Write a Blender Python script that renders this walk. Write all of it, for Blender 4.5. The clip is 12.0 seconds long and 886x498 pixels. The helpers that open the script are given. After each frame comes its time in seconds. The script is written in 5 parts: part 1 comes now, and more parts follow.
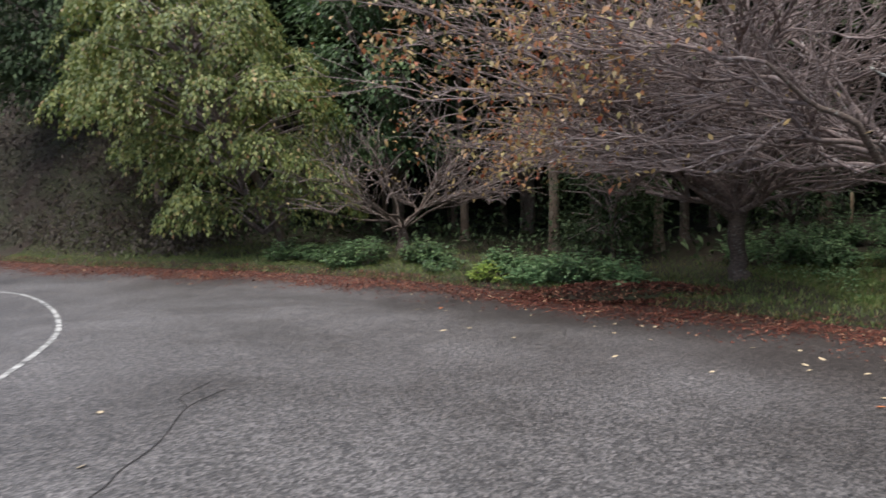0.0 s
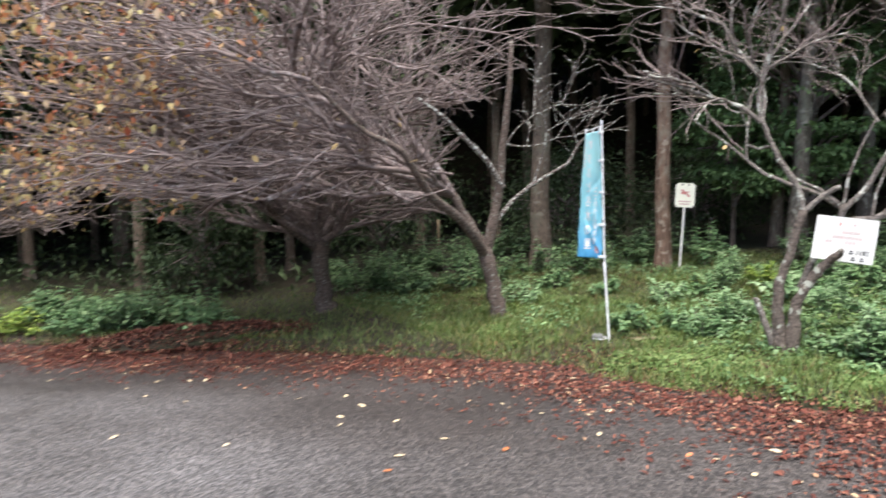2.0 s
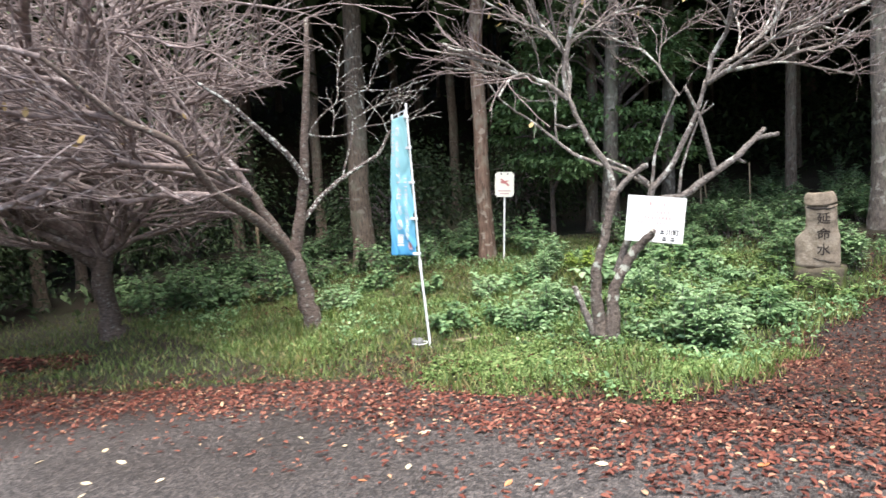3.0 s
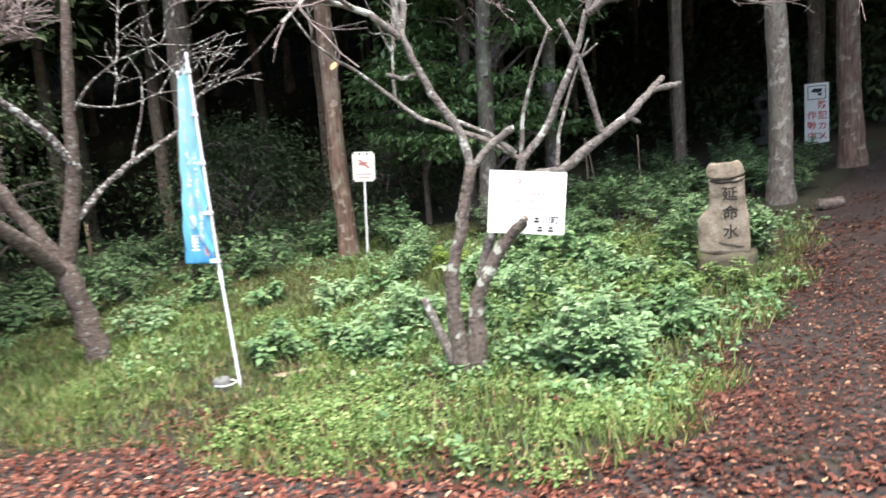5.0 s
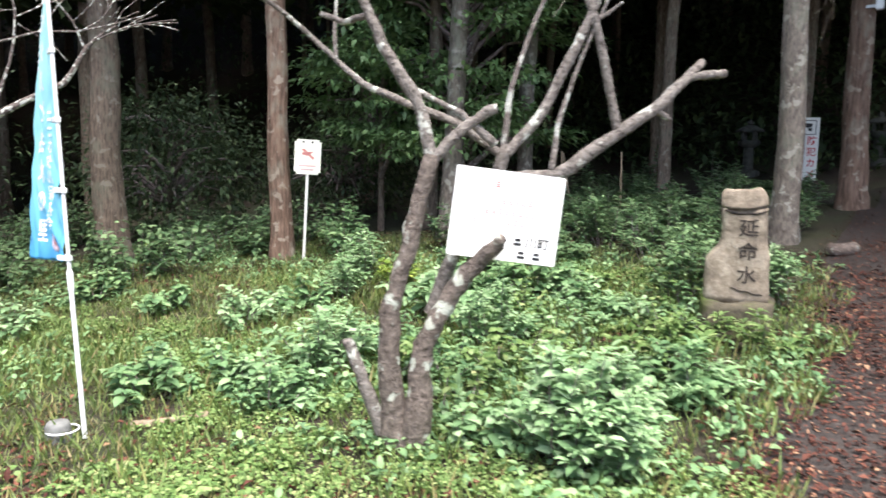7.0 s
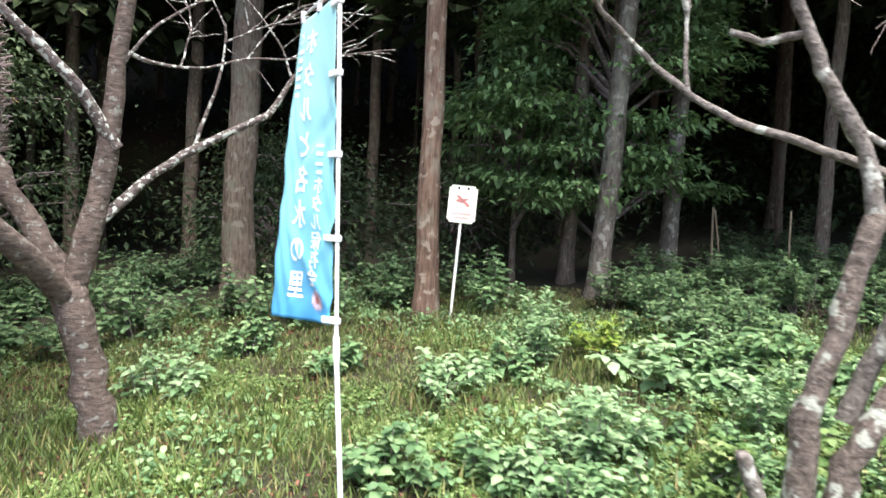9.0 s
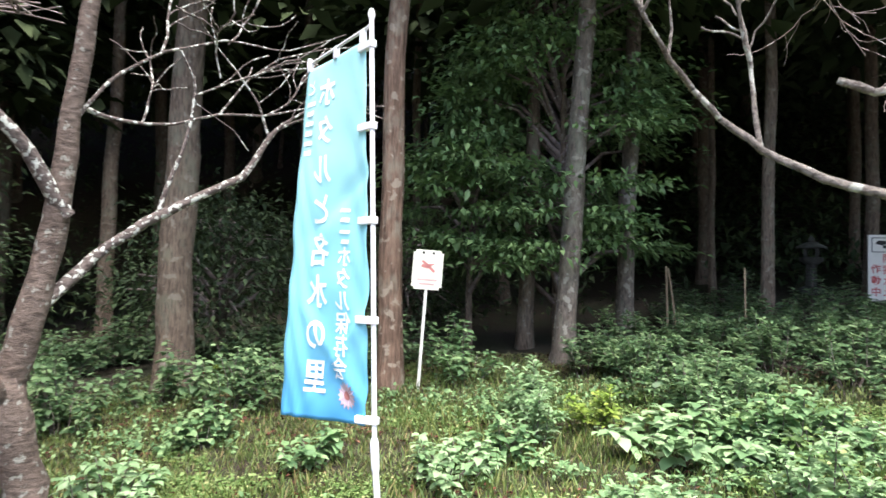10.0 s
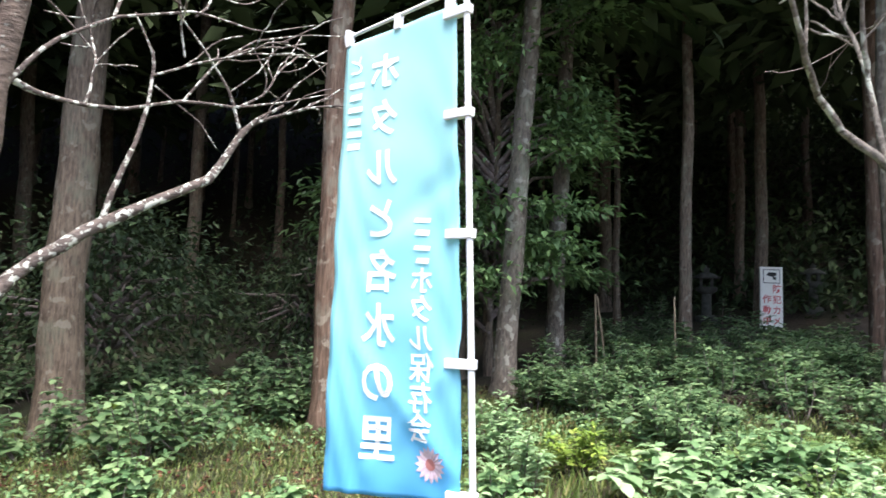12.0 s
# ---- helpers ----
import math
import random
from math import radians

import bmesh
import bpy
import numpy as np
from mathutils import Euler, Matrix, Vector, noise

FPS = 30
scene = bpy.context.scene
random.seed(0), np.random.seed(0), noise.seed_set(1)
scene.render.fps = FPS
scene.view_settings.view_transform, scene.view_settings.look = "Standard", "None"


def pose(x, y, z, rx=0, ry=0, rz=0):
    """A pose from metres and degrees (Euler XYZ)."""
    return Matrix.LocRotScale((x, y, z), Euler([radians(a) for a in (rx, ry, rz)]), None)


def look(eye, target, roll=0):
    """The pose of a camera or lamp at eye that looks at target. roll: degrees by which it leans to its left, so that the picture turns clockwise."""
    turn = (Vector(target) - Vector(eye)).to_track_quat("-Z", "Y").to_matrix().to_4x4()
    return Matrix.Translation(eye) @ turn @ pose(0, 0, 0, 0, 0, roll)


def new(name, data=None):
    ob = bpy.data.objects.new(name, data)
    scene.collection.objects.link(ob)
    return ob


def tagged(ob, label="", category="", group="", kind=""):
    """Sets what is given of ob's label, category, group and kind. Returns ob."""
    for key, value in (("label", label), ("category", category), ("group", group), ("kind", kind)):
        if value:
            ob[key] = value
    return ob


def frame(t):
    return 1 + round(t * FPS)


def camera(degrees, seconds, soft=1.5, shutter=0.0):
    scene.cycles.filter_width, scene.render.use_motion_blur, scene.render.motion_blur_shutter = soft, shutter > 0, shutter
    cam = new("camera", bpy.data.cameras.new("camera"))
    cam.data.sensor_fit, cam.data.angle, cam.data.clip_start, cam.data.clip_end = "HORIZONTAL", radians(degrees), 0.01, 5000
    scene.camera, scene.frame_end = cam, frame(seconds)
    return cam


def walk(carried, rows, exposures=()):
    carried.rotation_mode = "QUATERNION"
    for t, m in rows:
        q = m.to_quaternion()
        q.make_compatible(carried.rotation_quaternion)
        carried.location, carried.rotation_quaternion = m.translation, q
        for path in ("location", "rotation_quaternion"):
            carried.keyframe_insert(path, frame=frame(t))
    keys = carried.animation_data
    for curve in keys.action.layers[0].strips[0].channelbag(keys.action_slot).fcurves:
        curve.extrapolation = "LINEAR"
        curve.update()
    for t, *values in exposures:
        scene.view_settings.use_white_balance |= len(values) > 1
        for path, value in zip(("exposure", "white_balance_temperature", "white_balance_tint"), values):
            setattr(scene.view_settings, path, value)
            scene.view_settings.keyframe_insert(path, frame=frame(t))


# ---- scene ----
cam = camera(67.2, 12.0, 1.5, 0.5)
PATH = [
    (0, (1.02, 0.422, 2.154), (0.951, 2.406, 1.913), -2.2),
    (0.5, (1.372, 0.73, 2.139), (1.465, 2.714, 1.908), -2.5),
    (1, (1.767, 1.006, 2.129), (2.204, 2.944, 1.894), -3.1),
    (1.5, (2.165, 1.297, 2.102), (2.943, 3.123, 1.856), -2.7),
    (2, (2.587, 1.545, 2.093), (3.517, 3.305, 1.902), -0.8),
    (2.5, (3.057, 1.885, 2.001), (4.25, 3.482, 1.839), -3.3),
    (2.7, (3.226, 1.98, 1.993), (4.507, 3.505, 1.806), -3.3),
    (4.3, (4.687, 2.759, 1.884), (6.054, 4.2, 1.647), -3.4),
    (4.5, (4.876, 2.842, 1.872), (6.258, 4.264, 1.609), -4.3),
    (5, (5.332, 3.044, 1.832), (6.851, 4.317, 1.568), -4.8),
    (5.5, (5.758, 3.181, 1.788), (7.304, 4.425, 1.54), -1.9),
    (5.9, (6.024, 3.344, 1.767), (7.577, 4.579, 1.513), -2.5),
    (6, (6.113, 3.411, 1.759), (7.69, 4.616, 1.518), -1.9),
    (6.5, (6.345, 3.663, 1.731), (7.93, 4.855, 1.473), -2.6),
    (7, (6.522, 3.921, 1.721), (8.125, 5.092, 1.476), 0.7),
    (7.5, (6.471, 4.324, 1.717), (8.027, 5.562, 1.5), 2.1),
    (7.7, (6.411, 4.515, 1.726), (7.94, 5.788, 1.525), 1.4),
    (9.3, (6.187, 5.861, 1.701), (7.753, 7.104, 1.656), 3.4),
    (9.5, (6.197, 6.018, 1.706), (7.79, 7.226, 1.755), 3.2),
    (10, (6.213, 6.418, 1.736), (7.901, 7.488, 1.823), 1.4),
    (10.5, (6.265, 6.787, 1.732), (8.03, 7.722, 1.827), 1.8),
    (11, (6.374, 7.111, 1.737), (8.179, 7.951, 1.922), 2.4),
    (11.5, (6.393, 7.376, 1.731), (8.263, 8.058, 1.93), 2.4),
    (12, (6.388, 7.458, 1.732), (8.241, 8.191, 1.905), 1.9),
]
EXPOSURES = [(0.0, 1.58), (0.5, 1.52), (1.0, 1.54), (1.5, 2.06), (2.0, 2.4), (2.5, 2.6), (4.5, 2.88), (6.5, 3.0), (7.5, 3.04), (9.5, 3.08), (12.0, 3.16)]
walk(cam, [(t, look(eye, target, roll)) for t, eye, target, roll in PATH], EXPOSURES)

# ---- world and light: an overcast sky over the open road ----
world = bpy.data.worlds.new("overcast_sky")
scene.world = world
world.use_nodes = True
wn = world.node_tree
sky = wn.nodes.new("ShaderNodeTexSky")
sky.sky_type, sky.sun_disc = "NISHITA", False
sky.sun_elevation, sky.sun_rotation = radians(70), radians(215)
sky.air_density, sky.dust_density, sky.ozone_density = 1.0, 3.0, 1.0
wn.links.new(sky.outputs["Color"], wn.nodes["Background"].inputs["Color"])
wn.nodes["Background"].inputs["Strength"].default_value = 0.08
sun_data = bpy.data.lights.new("sun", "SUN")
sun_data.energy, sun_data.angle, sun_data.color = 1.5, radians(60), (1.0, 0.97, 0.93)
sun = new("sun", sun_data)
sun.matrix_world = look((0, 0, 30), (4.0, 6.0, 0))

# ---- materials ----
def mat(name, build, rough=0.7, spec=0.4):
    m = bpy.data.materials.new(name)
    m.use_nodes = True
    nt = m.node_tree
    b = nt.nodes["Principled BSDF"]
    b.inputs["Roughness"].default_value = rough
    b.inputs["Specular IOR Level"].default_value = spec
    build(nt, b)
    return m


def node(nt, kind, **values):
    n = nt.nodes.new(kind)
    for k, v in values.items():
        n.inputs[k.replace("_", " ")].default_value = v
    return n


def coords(nt, scale=(1, 1, 1)):
    tc = nt.nodes.new("ShaderNodeTexCoord")
    mp = nt.nodes.new("ShaderNodeMapping")
    mp.inputs["Scale"].default_value = scale
    nt.links.new(tc.outputs["Object"], mp.inputs["Vector"])
    return mp.outputs["Vector"]


def ramp(nt, source, stops):
    r = nt.nodes.new("ShaderNodeValToRGB")
    e = r.color_ramp.elements
    while len(e) < len(stops):
        e.new(0.5)
    for el, (at, c) in zip(e, stops):
        el.position, el.color = at, (*c, 1)
    nt.links.new(source, r.inputs["Fac"])
    return r.outputs["Color"]


def noise_tex(nt, vec, scale, detail=4.0, rough=0.6):
    n = node(nt, "ShaderNodeTexNoise", Scale=scale, Detail=detail, Roughness=rough)
    nt.links.new(vec, n.inputs["Vector"])
    return n.outputs["Fac"]


def mix(nt, fac, a, b, mode="MIX"):
    m = nt.nodes.new("ShaderNodeMix")
    m.data_type, m.blend_type = "RGBA", mode
    for sock, v in ((m.inputs["Factor"], fac), (m.inputs["A"], a), (m.inputs["B"], b)):
        if isinstance(v, bpy.types.NodeSocket):
            nt.links.new(v, sock)
        else:
            sock.default_value = v if isinstance(v, float) else (*v, 1)
    return m.outputs["Result"]


def bump(nt, b, height, strength, dist):
    n = node(nt, "ShaderNodeBump", Strength=strength, Distance=dist)
    nt.links.new(height, n.inputs["Height"])
    nt.links.new(n.outputs["Normal"], b.inputs["Normal"])


def leaf_mat(name, stops, rough=0.45, trans=0.25, spec=0.5):
    """Leaves: each one takes its own tone."""
    def build(nt, b):
        g = nt.nodes.new("ShaderNodeNewGeometry")
        soft_stops = [(p, tuple(0.92 * v + 0.08 * (0.35 * s[0] + 0.5 * s[1] + 0.15 * s[2]) * w for v, w in zip(s, (2.0, 1.1, 1.1)))) for p, s in stops]
        c = ramp(nt, g.outputs["Random Per Island"], soft_stops)
        nz = noise_tex(nt, coords(nt), 1.3, 2)
        c = mix(nt, 0.5, c, ramp(nt, nz, [(0.3, (0.6, 0.62, 0.58)), (0.65, (1.0, 1.0, 1.0))]), "MULTIPLY")
        nt.links.new(c, b.inputs["Base Color"])
        t = nt.nodes.new("ShaderNodeBsdfTranslucent")
        nt.links.new(c, t.inputs["Color"])
        ms = nt.nodes.new("ShaderNodeMixShader")
        ms.inputs["Fac"].default_value = trans
        nt.links.new(b.outputs["BSDF"], ms.inputs[1])
        nt.links.new(t.outputs["BSDF"], ms.inputs[2])
        nt.links.new(ms.outputs["Shader"], nt.nodes["Material Output"].inputs["Surface"])
    return mat(name, build, rough, spec)


def bark_mat(name, dark, light, moss=None, stretch=0.18, scale=9.0, depth=0.02, patch=None, patch_scale=11.0, patch_at=0.60):
    def build(nt, b):
        v = coords(nt, (1, 1, stretch))
        n1 = noise_tex(nt, v, scale, 6, 0.65)
        c = ramp(nt, n1, [(0.3, dark), (0.7, light)])
        n2 = noise_tex(nt, coords(nt), 2.2, 3)
        c = mix(nt, 0.5, c, ramp(nt, n2, [(0.3, (0.55, 0.5, 0.48)), (0.7, (1.0, 1.0, 1.0))]), "MULTIPLY")
        if moss:
            n3 = noise_tex(nt, coords(nt, (1, 1, 0.6)), 3.0, 4)
            c = mix(nt, ramp(nt, n3, [(0.52, (0, 0, 0)), (0.68, (0.7, 0.7, 0.7))]), c, moss)
        if patch:
            n4 = noise_tex(nt, coords(nt), patch_scale, 3, 0.55)
            c = mix(nt, ramp(nt, n4, [(patch_at, (0, 0, 0)), (patch_at + 0.05, (0.8, 0.8, 0.8))]), c, patch)
        nt.links.new(c, b.inputs["Base Color"])
        bump(nt, b, n1, 0.9, depth)
    return mat(name, build, 0.85, 0.25)


def plain_mat(name, colour, rough=0.5, var=0.12, scale=6.0, metal=0.0):
    def build(nt, b):
        n = noise_tex(nt, coords(nt), scale, 4)
        lo = tuple(c * (1 - 2 * var) for c in colour)
        nt.links.new(ramp(nt, n, [(0.3, lo), (0.65, colour)]), b.inputs["Base Color"])
        b.inputs["Metallic"].default_value = metal
        bump(nt, b, n, 0.15, 0.005)
    return mat(name, build, rough)


def asphalt(nt, b):
    v = coords(nt)
    vo = node(nt, "ShaderNodeTexVoronoi", Scale=48.0)
    nt.links.new(v, vo.inputs["Vector"])
    grain = ramp(nt, vo.outputs["Color"], [(0.15, (0.036, 0.034, 0.034)), (0.5, (0.092, 0.087, 0.084)), (0.9, (0.22, 0.207, 0.2))])
    big = noise_tex(nt, v, 0.35, 5, 0.6)
    # asphalt is multiplied darker in a broad band along the verge
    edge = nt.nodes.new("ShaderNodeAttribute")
    edge.attribute_name = "verge_tone"
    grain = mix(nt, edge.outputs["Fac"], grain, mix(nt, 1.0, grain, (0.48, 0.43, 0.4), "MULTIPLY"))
    c = mix(nt, 0.75, grain, ramp(nt, big, [(0.35, (0.5, 0.48, 0.47)), (0.62, (1.0, 1.0, 1.02))]), "MULTIPLY")
    nt.links.new(c, b.inputs["Base Color"])
    nt.links.new(ramp(nt, big, [(0.35, (0.42, 0.42, 0.42)), (0.65, (0.62, 0.62, 0.62))]), b.inputs["Roughness"])
    bump(nt, b, vo.outputs["Distance"], 0.9, 0.013)


def soil(nt, b):
    v = coords(nt)
    n1, n2 = noise_tex(nt, v, 14, 6, 0.7), noise_tex(nt, v, 0.9, 4)
    c = ramp(nt, n1, [(0.3, (0.014, 0.010, 0.008)), (0.55, (0.035, 0.025, 0.018)), (0.75, (0.075, 0.052, 0.036))])
    c = mix(nt, ramp(nt, n2, [(0.4, (0, 0, 0)), (0.6, (0.5, 0.5, 0.5))]), c, (0.03, 0.042, 0.014))
    nt.links.new(c, b.inputs["Base Color"])
    bump(nt, b, n1, 0.9, 0.03)


def path_soil(nt, b):
    v = coords(nt)
    n1, n2 = noise_tex(nt, v, 22, 6, 0.7), noise_tex(nt, v, 1.4, 4)
    c = ramp(nt, n1, [(0.3, (0.011, 0.008, 0.007)), (0.55, (0.029, 0.022, 0.019)), (0.78, (0.085, 0.068, 0.062))])
    c = mix(nt, 0.6, c, ramp(nt, n2, [(0.35, (0.5, 0.42, 0.38)), (0.6, (1.0, 1.0, 1.0))]), "MULTIPLY")
    nt.links.new(c, b.inputs["Base Color"])
    bump(nt, b, n1, 0.6, 0.01)


def stone_build(nt, b):
    v = coords(nt)
    n1, n2 = noise_tex(nt, v, 7, 7, 0.65), noise_tex(nt, v, 26, 4)
    c = ramp(nt, n1, [(0.25, (0.075, 0.057, 0.044)), (0.5, (0.26, 0.21, 0.155)), (0.72, (0.42, 0.36, 0.28))])
    c = mix(nt, 0.4, c, ramp(nt, n2, [(0.35, (0.5, 0.5, 0.48)), (0.65, (1.0, 1.0, 1.0))]), "MULTIPLY")
    nt.links.new(c, b.inputs["Base Color"])
    bump(nt, b, n1, 0.7, 0.03)


def mossy_build(nt, b):
    v = coords(nt)
    n1, n2 = noise_tex(nt, v, 9, 6, 0.65), noise_tex(nt, v, 3, 4)
    c = ramp(nt, n1, [(0.3, (0.04, 0.034, 0.025)), (0.7, (0.13, 0.11, 0.075))])
    c = mix(nt, ramp(nt, n2, [(0.42, (0, 0, 0)), (0.6, (0.9, 0.9, 0.9))]), c, (0.07, 0.1, 0.02))
    nt.links.new(c, b.inputs["Base Color"])
    bump(nt, b, n1, 0.8, 0.03)


def cloth_build(nt, b):
    v = coords(nt)
    n = noise_tex(nt, v, 3.0, 3)
    sep = nt.nodes.new("ShaderNodeSeparateXYZ")
    nt.links.new(v, sep.inputs["Vector"])
    hgt = nt.nodes.new("ShaderNodeMapRange")
    for k, val in (("From Min", 1.1), ("From Max", 2.4)):
        hgt.inputs[k].default_value = val
    nt.links.new(sep.outputs["Z"], hgt.inputs["Value"])
    c = ramp(nt, hgt.outputs["Result"], [(0.0, (0.17, 0.6, 0.92)), (0.35, (0.4, 0.84, 0.95)), (1.0, (0.6, 0.93, 0.95))])
    c = mix(nt, 0.25, c, ramp(nt, n, [(0.3, (0.8, 0.85, 0.9)), (0.7, (1.0, 1.0, 1.0))]), "MULTIPLY")
    nt.links.new(c, b.inputs["Base Color"])
    t = nt.nodes.new("ShaderNodeBsdfTranslucent")
    nt.links.new(c, t.inputs["Color"])
    ms = nt.nodes.new("ShaderNodeMixShader")
    ms.inputs["Fac"].default_value = 0.5
    nt.links.new(b.outputs["BSDF"], ms.inputs[1])
    nt.links.new(t.outputs["BSDF"], ms.inputs[2])
    nt.links.new(ms.outputs["Shader"], nt.nodes["Material Output"].inputs["Surface"])


M_ASPHALT = mat("asphalt", asphalt, 0.55, 0.5)
M_SOIL = mat("woodland_soil", soil, 0.9, 0.3)
M_PATH = mat("path_gravel", path_soil, 0.75, 0.4)
M_STONE = mat("carved_stone", stone_build, 0.8, 0.3)
M_MOSSY = mat("mossy_stone", mossy_build, 0.9, 0.2)
M_CLOTH = mat("banner_cloth", cloth_build, 0.55, 0.3)
M_WHITE = plain_mat("white_plastic", (0.82, 0.83, 0.84), 0.35, 0.04)
M_PRINT = plain_mat("white_print", (0.86, 0.88, 0.88), 0.6, 0.03)
M_SIGN = plain_mat("sign_white", (0.82, 0.81, 0.76), 0.4, 0.05, 3.0)
M_CREAM = plain_mat("sign_cream", (0.8, 0.79, 0.66), 0.4, 0.06, 3.0)
M_INK = plain_mat("black_ink", (0.02, 0.02, 0.022), 0.6, 0.1)
M_GROOVE = plain_mat("carved_groove", (0.055, 0.042, 0.034), 0.9, 0.3, 14.0)
# dark grey stone of the lanterns
M_DARKSTONE = plain_mat("dark_stone", (0.09, 0.09, 0.08), 0.9, 0.3, 9.0)
M_RED = plain_mat("red_print", (0.55, 0.06, 0.07), 0.6, 0.1)
M_FADERED = plain_mat("faded_red_print", (0.6, 0.24, 0.22), 0.6, 0.1)
M_FADED = plain_mat("faded_print", (0.62, 0.42, 0.4), 0.6, 0.1)
M_PINK = plain_mat("pink_print", (0.82, 0.64, 0.72), 0.6, 0.2, 40.0)
M_METAL = plain_mat("galvanised_metal", (0.5, 0.51, 0.5), 0.45, 0.1, 20.0, 0.7)
M_LINE = plain_mat("road_paint", (0.5, 0.5, 0.48), 0.6, 0.5, 5.0)
M_CRACK = plain_mat("crack_dirt", (0.018, 0.016, 0.015), 0.9, 0.2, 30.0)
M_WOOD = bark_mat("grey_wood", (0.16, 0.12, 0.08), (0.36, 0.29, 0.2), stretch=0.1, scale=20, depth=0.005)
M_CONCRETE = plain_mat("grey_concrete", (0.17, 0.17, 0.16), 0.9, 0.2, 18.0)
M_CEDAR = bark_mat("cedar_bark", (0.062, 0.046, 0.036), (0.29, 0.225, 0.172), moss=(0.2, 0.2, 0.15), stretch=0.2, scale=34, depth=0.04, patch=(0.27, 0.24, 0.195), patch_scale=8.0, patch_at=0.6)
M_REDCEDAR = bark_mat("red_cedar_bark", (0.07, 0.043, 0.032), (0.3, 0.2, 0.145), moss=(0.3, 0.28, 0.22), stretch=0.12, scale=26, depth=0.05, patch=(0.34, 0.285, 0.225), patch_scale=6.5, patch_at=0.58)
M_GREYBARK = bark_mat("grey_blotched_bark", (0.075, 0.062, 0.052), (0.27, 0.23, 0.19), moss=(0.22, 0.23, 0.17), stretch=0.4, scale=24, depth=0.03, patch=(0.34, 0.32, 0.27), patch_scale=7.0, patch_at=0.57)
M_CHERRY = bark_mat("cherry_bark", (0.045, 0.034, 0.028), (0.2, 0.155, 0.13), stretch=2.6, scale=14, depth=0.02, patch=(0.24, 0.24, 0.21), patch_scale=19.0)
M_PRUNED = bark_mat("mottled_cherry_bark", (0.05, 0.038, 0.031), (0.255, 0.21, 0.178), stretch=1.3, scale=26, depth=0.035, patch=(0.47, 0.49, 0.41), patch_scale=7.0, patch_at=0.56)
M_PALELIMB = bark_mat("pale_limb_bark", (0.07, 0.057, 0.049), (0.33, 0.295, 0.26), stretch=1.3, scale=30, depth=0.03, patch=(0.54, 0.55, 0.48), patch_scale=9.0, patch_at=0.57)
M_TWIG = bark_mat("twig_bark", (0.108, 0.085, 0.079), (0.355, 0.285, 0.267), stretch=1.0, scale=12, depth=0.004, patch=(0.46, 0.42, 0.4))
M_LICHEN = bark_mat("lichen_bark", (0.04, 0.03, 0.028), (0.2, 0.165, 0.15), stretch=2.0, scale=22, depth=0.015, patch=(0.58, 0.6, 0.54), patch_scale=24.0, patch_at=0.53)
M_GRASS = leaf_mat("grass_blades", [(0.0, (0.065, 0.13, 0.024)), (0.5, (0.13, 0.22, 0.042)), (0.85, (0.21, 0.265, 0.06)), (1.0, (0.3, 0.23, 0.1))], 0.5)
M_MOSSGRASS = leaf_mat("olive_grass", [(0.0, (0.08, 0.125, 0.035)), (0.6, (0.16, 0.215, 0.065)), (1.0, (0.27, 0.25, 0.11))], 0.6)
M_WEED = leaf_mat("weed_leaves", [(0.0, (0.075, 0.165, 0.035)), (0.5, (0.15, 0.265, 0.068)), (0.9, (0.25, 0.365, 0.12)), (1.0, (0.38, 0.41, 0.17))], 0.6, 0.25, 0.3)
M_SHRUB = leaf_mat("shrub_leaves", [(0.0, (0.055, 0.13, 0.055)), (0.6, (0.13, 0.25, 0.1)), (1.0, (0.24, 0.38, 0.17))], 0.5, 0.25, 0.35)
M_BROAD = leaf_mat("broad_leaves", [(0.0, (0.075, 0.18, 0.07)), (0.6, (0.17, 0.33, 0.13)), (1.0, (0.29, 0.46, 0.2))], 0.55, 0.28, 0.3)
M_PALEGREEN = leaf_mat("pale_green_leaves", [(0.0, (0.12, 0.25, 0.1)), (0.5, (0.23, 0.41, 0.18)), (1.0, (0.36, 0.53, 0.29))], 0.5, 0.28, 0.35)
M_LIME = leaf_mat("lime_leaves", [(0.0, (0.14, 0.26, 0.03)), (0.6, (0.24, 0.38, 0.05)), (1.0, (0.36, 0.45, 0.07))], 0.4)
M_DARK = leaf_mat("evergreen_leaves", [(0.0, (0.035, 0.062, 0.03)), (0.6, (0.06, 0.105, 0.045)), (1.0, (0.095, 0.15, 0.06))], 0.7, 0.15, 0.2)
# deep green: an evergreen tree's leaves, and verge shrubs with shade in their colour
M_EVERGREEN_SHADE = leaf_mat("evergreen_and_shaded_leaves", [(0.0, (0.035, 0.08, 0.03)), (0.6, (0.08, 0.165, 0.06)), (1.0, (0.14, 0.24, 0.085))], 0.45, 0.2, 0.4)
M_TIER = leaf_mat("layered_leaves", [(0.0, (0.075, 0.16, 0.055)), (0.6, (0.15, 0.29, 0.1)), (1.0, (0.24, 0.4, 0.15))], 0.5, 0.3, 0.4)
M_NEEDLE = leaf_mat("cedar_needles", [(0.0, (0.035, 0.055, 0.025)), (0.7, (0.05, 0.08, 0.035)), (1.0, (0.07, 0.1, 0.045))], 0.9, 0.05, 0.08)
M_OLIVE = leaf_mat("olive_leaves", [(0.0, (0.055, 0.105, 0.02)), (0.5, (0.145, 0.21, 0.042)), (0.9, (0.31, 0.35, 0.08)), (1.0, (0.34, 0.2, 0.08))], 0.5, 0.3)
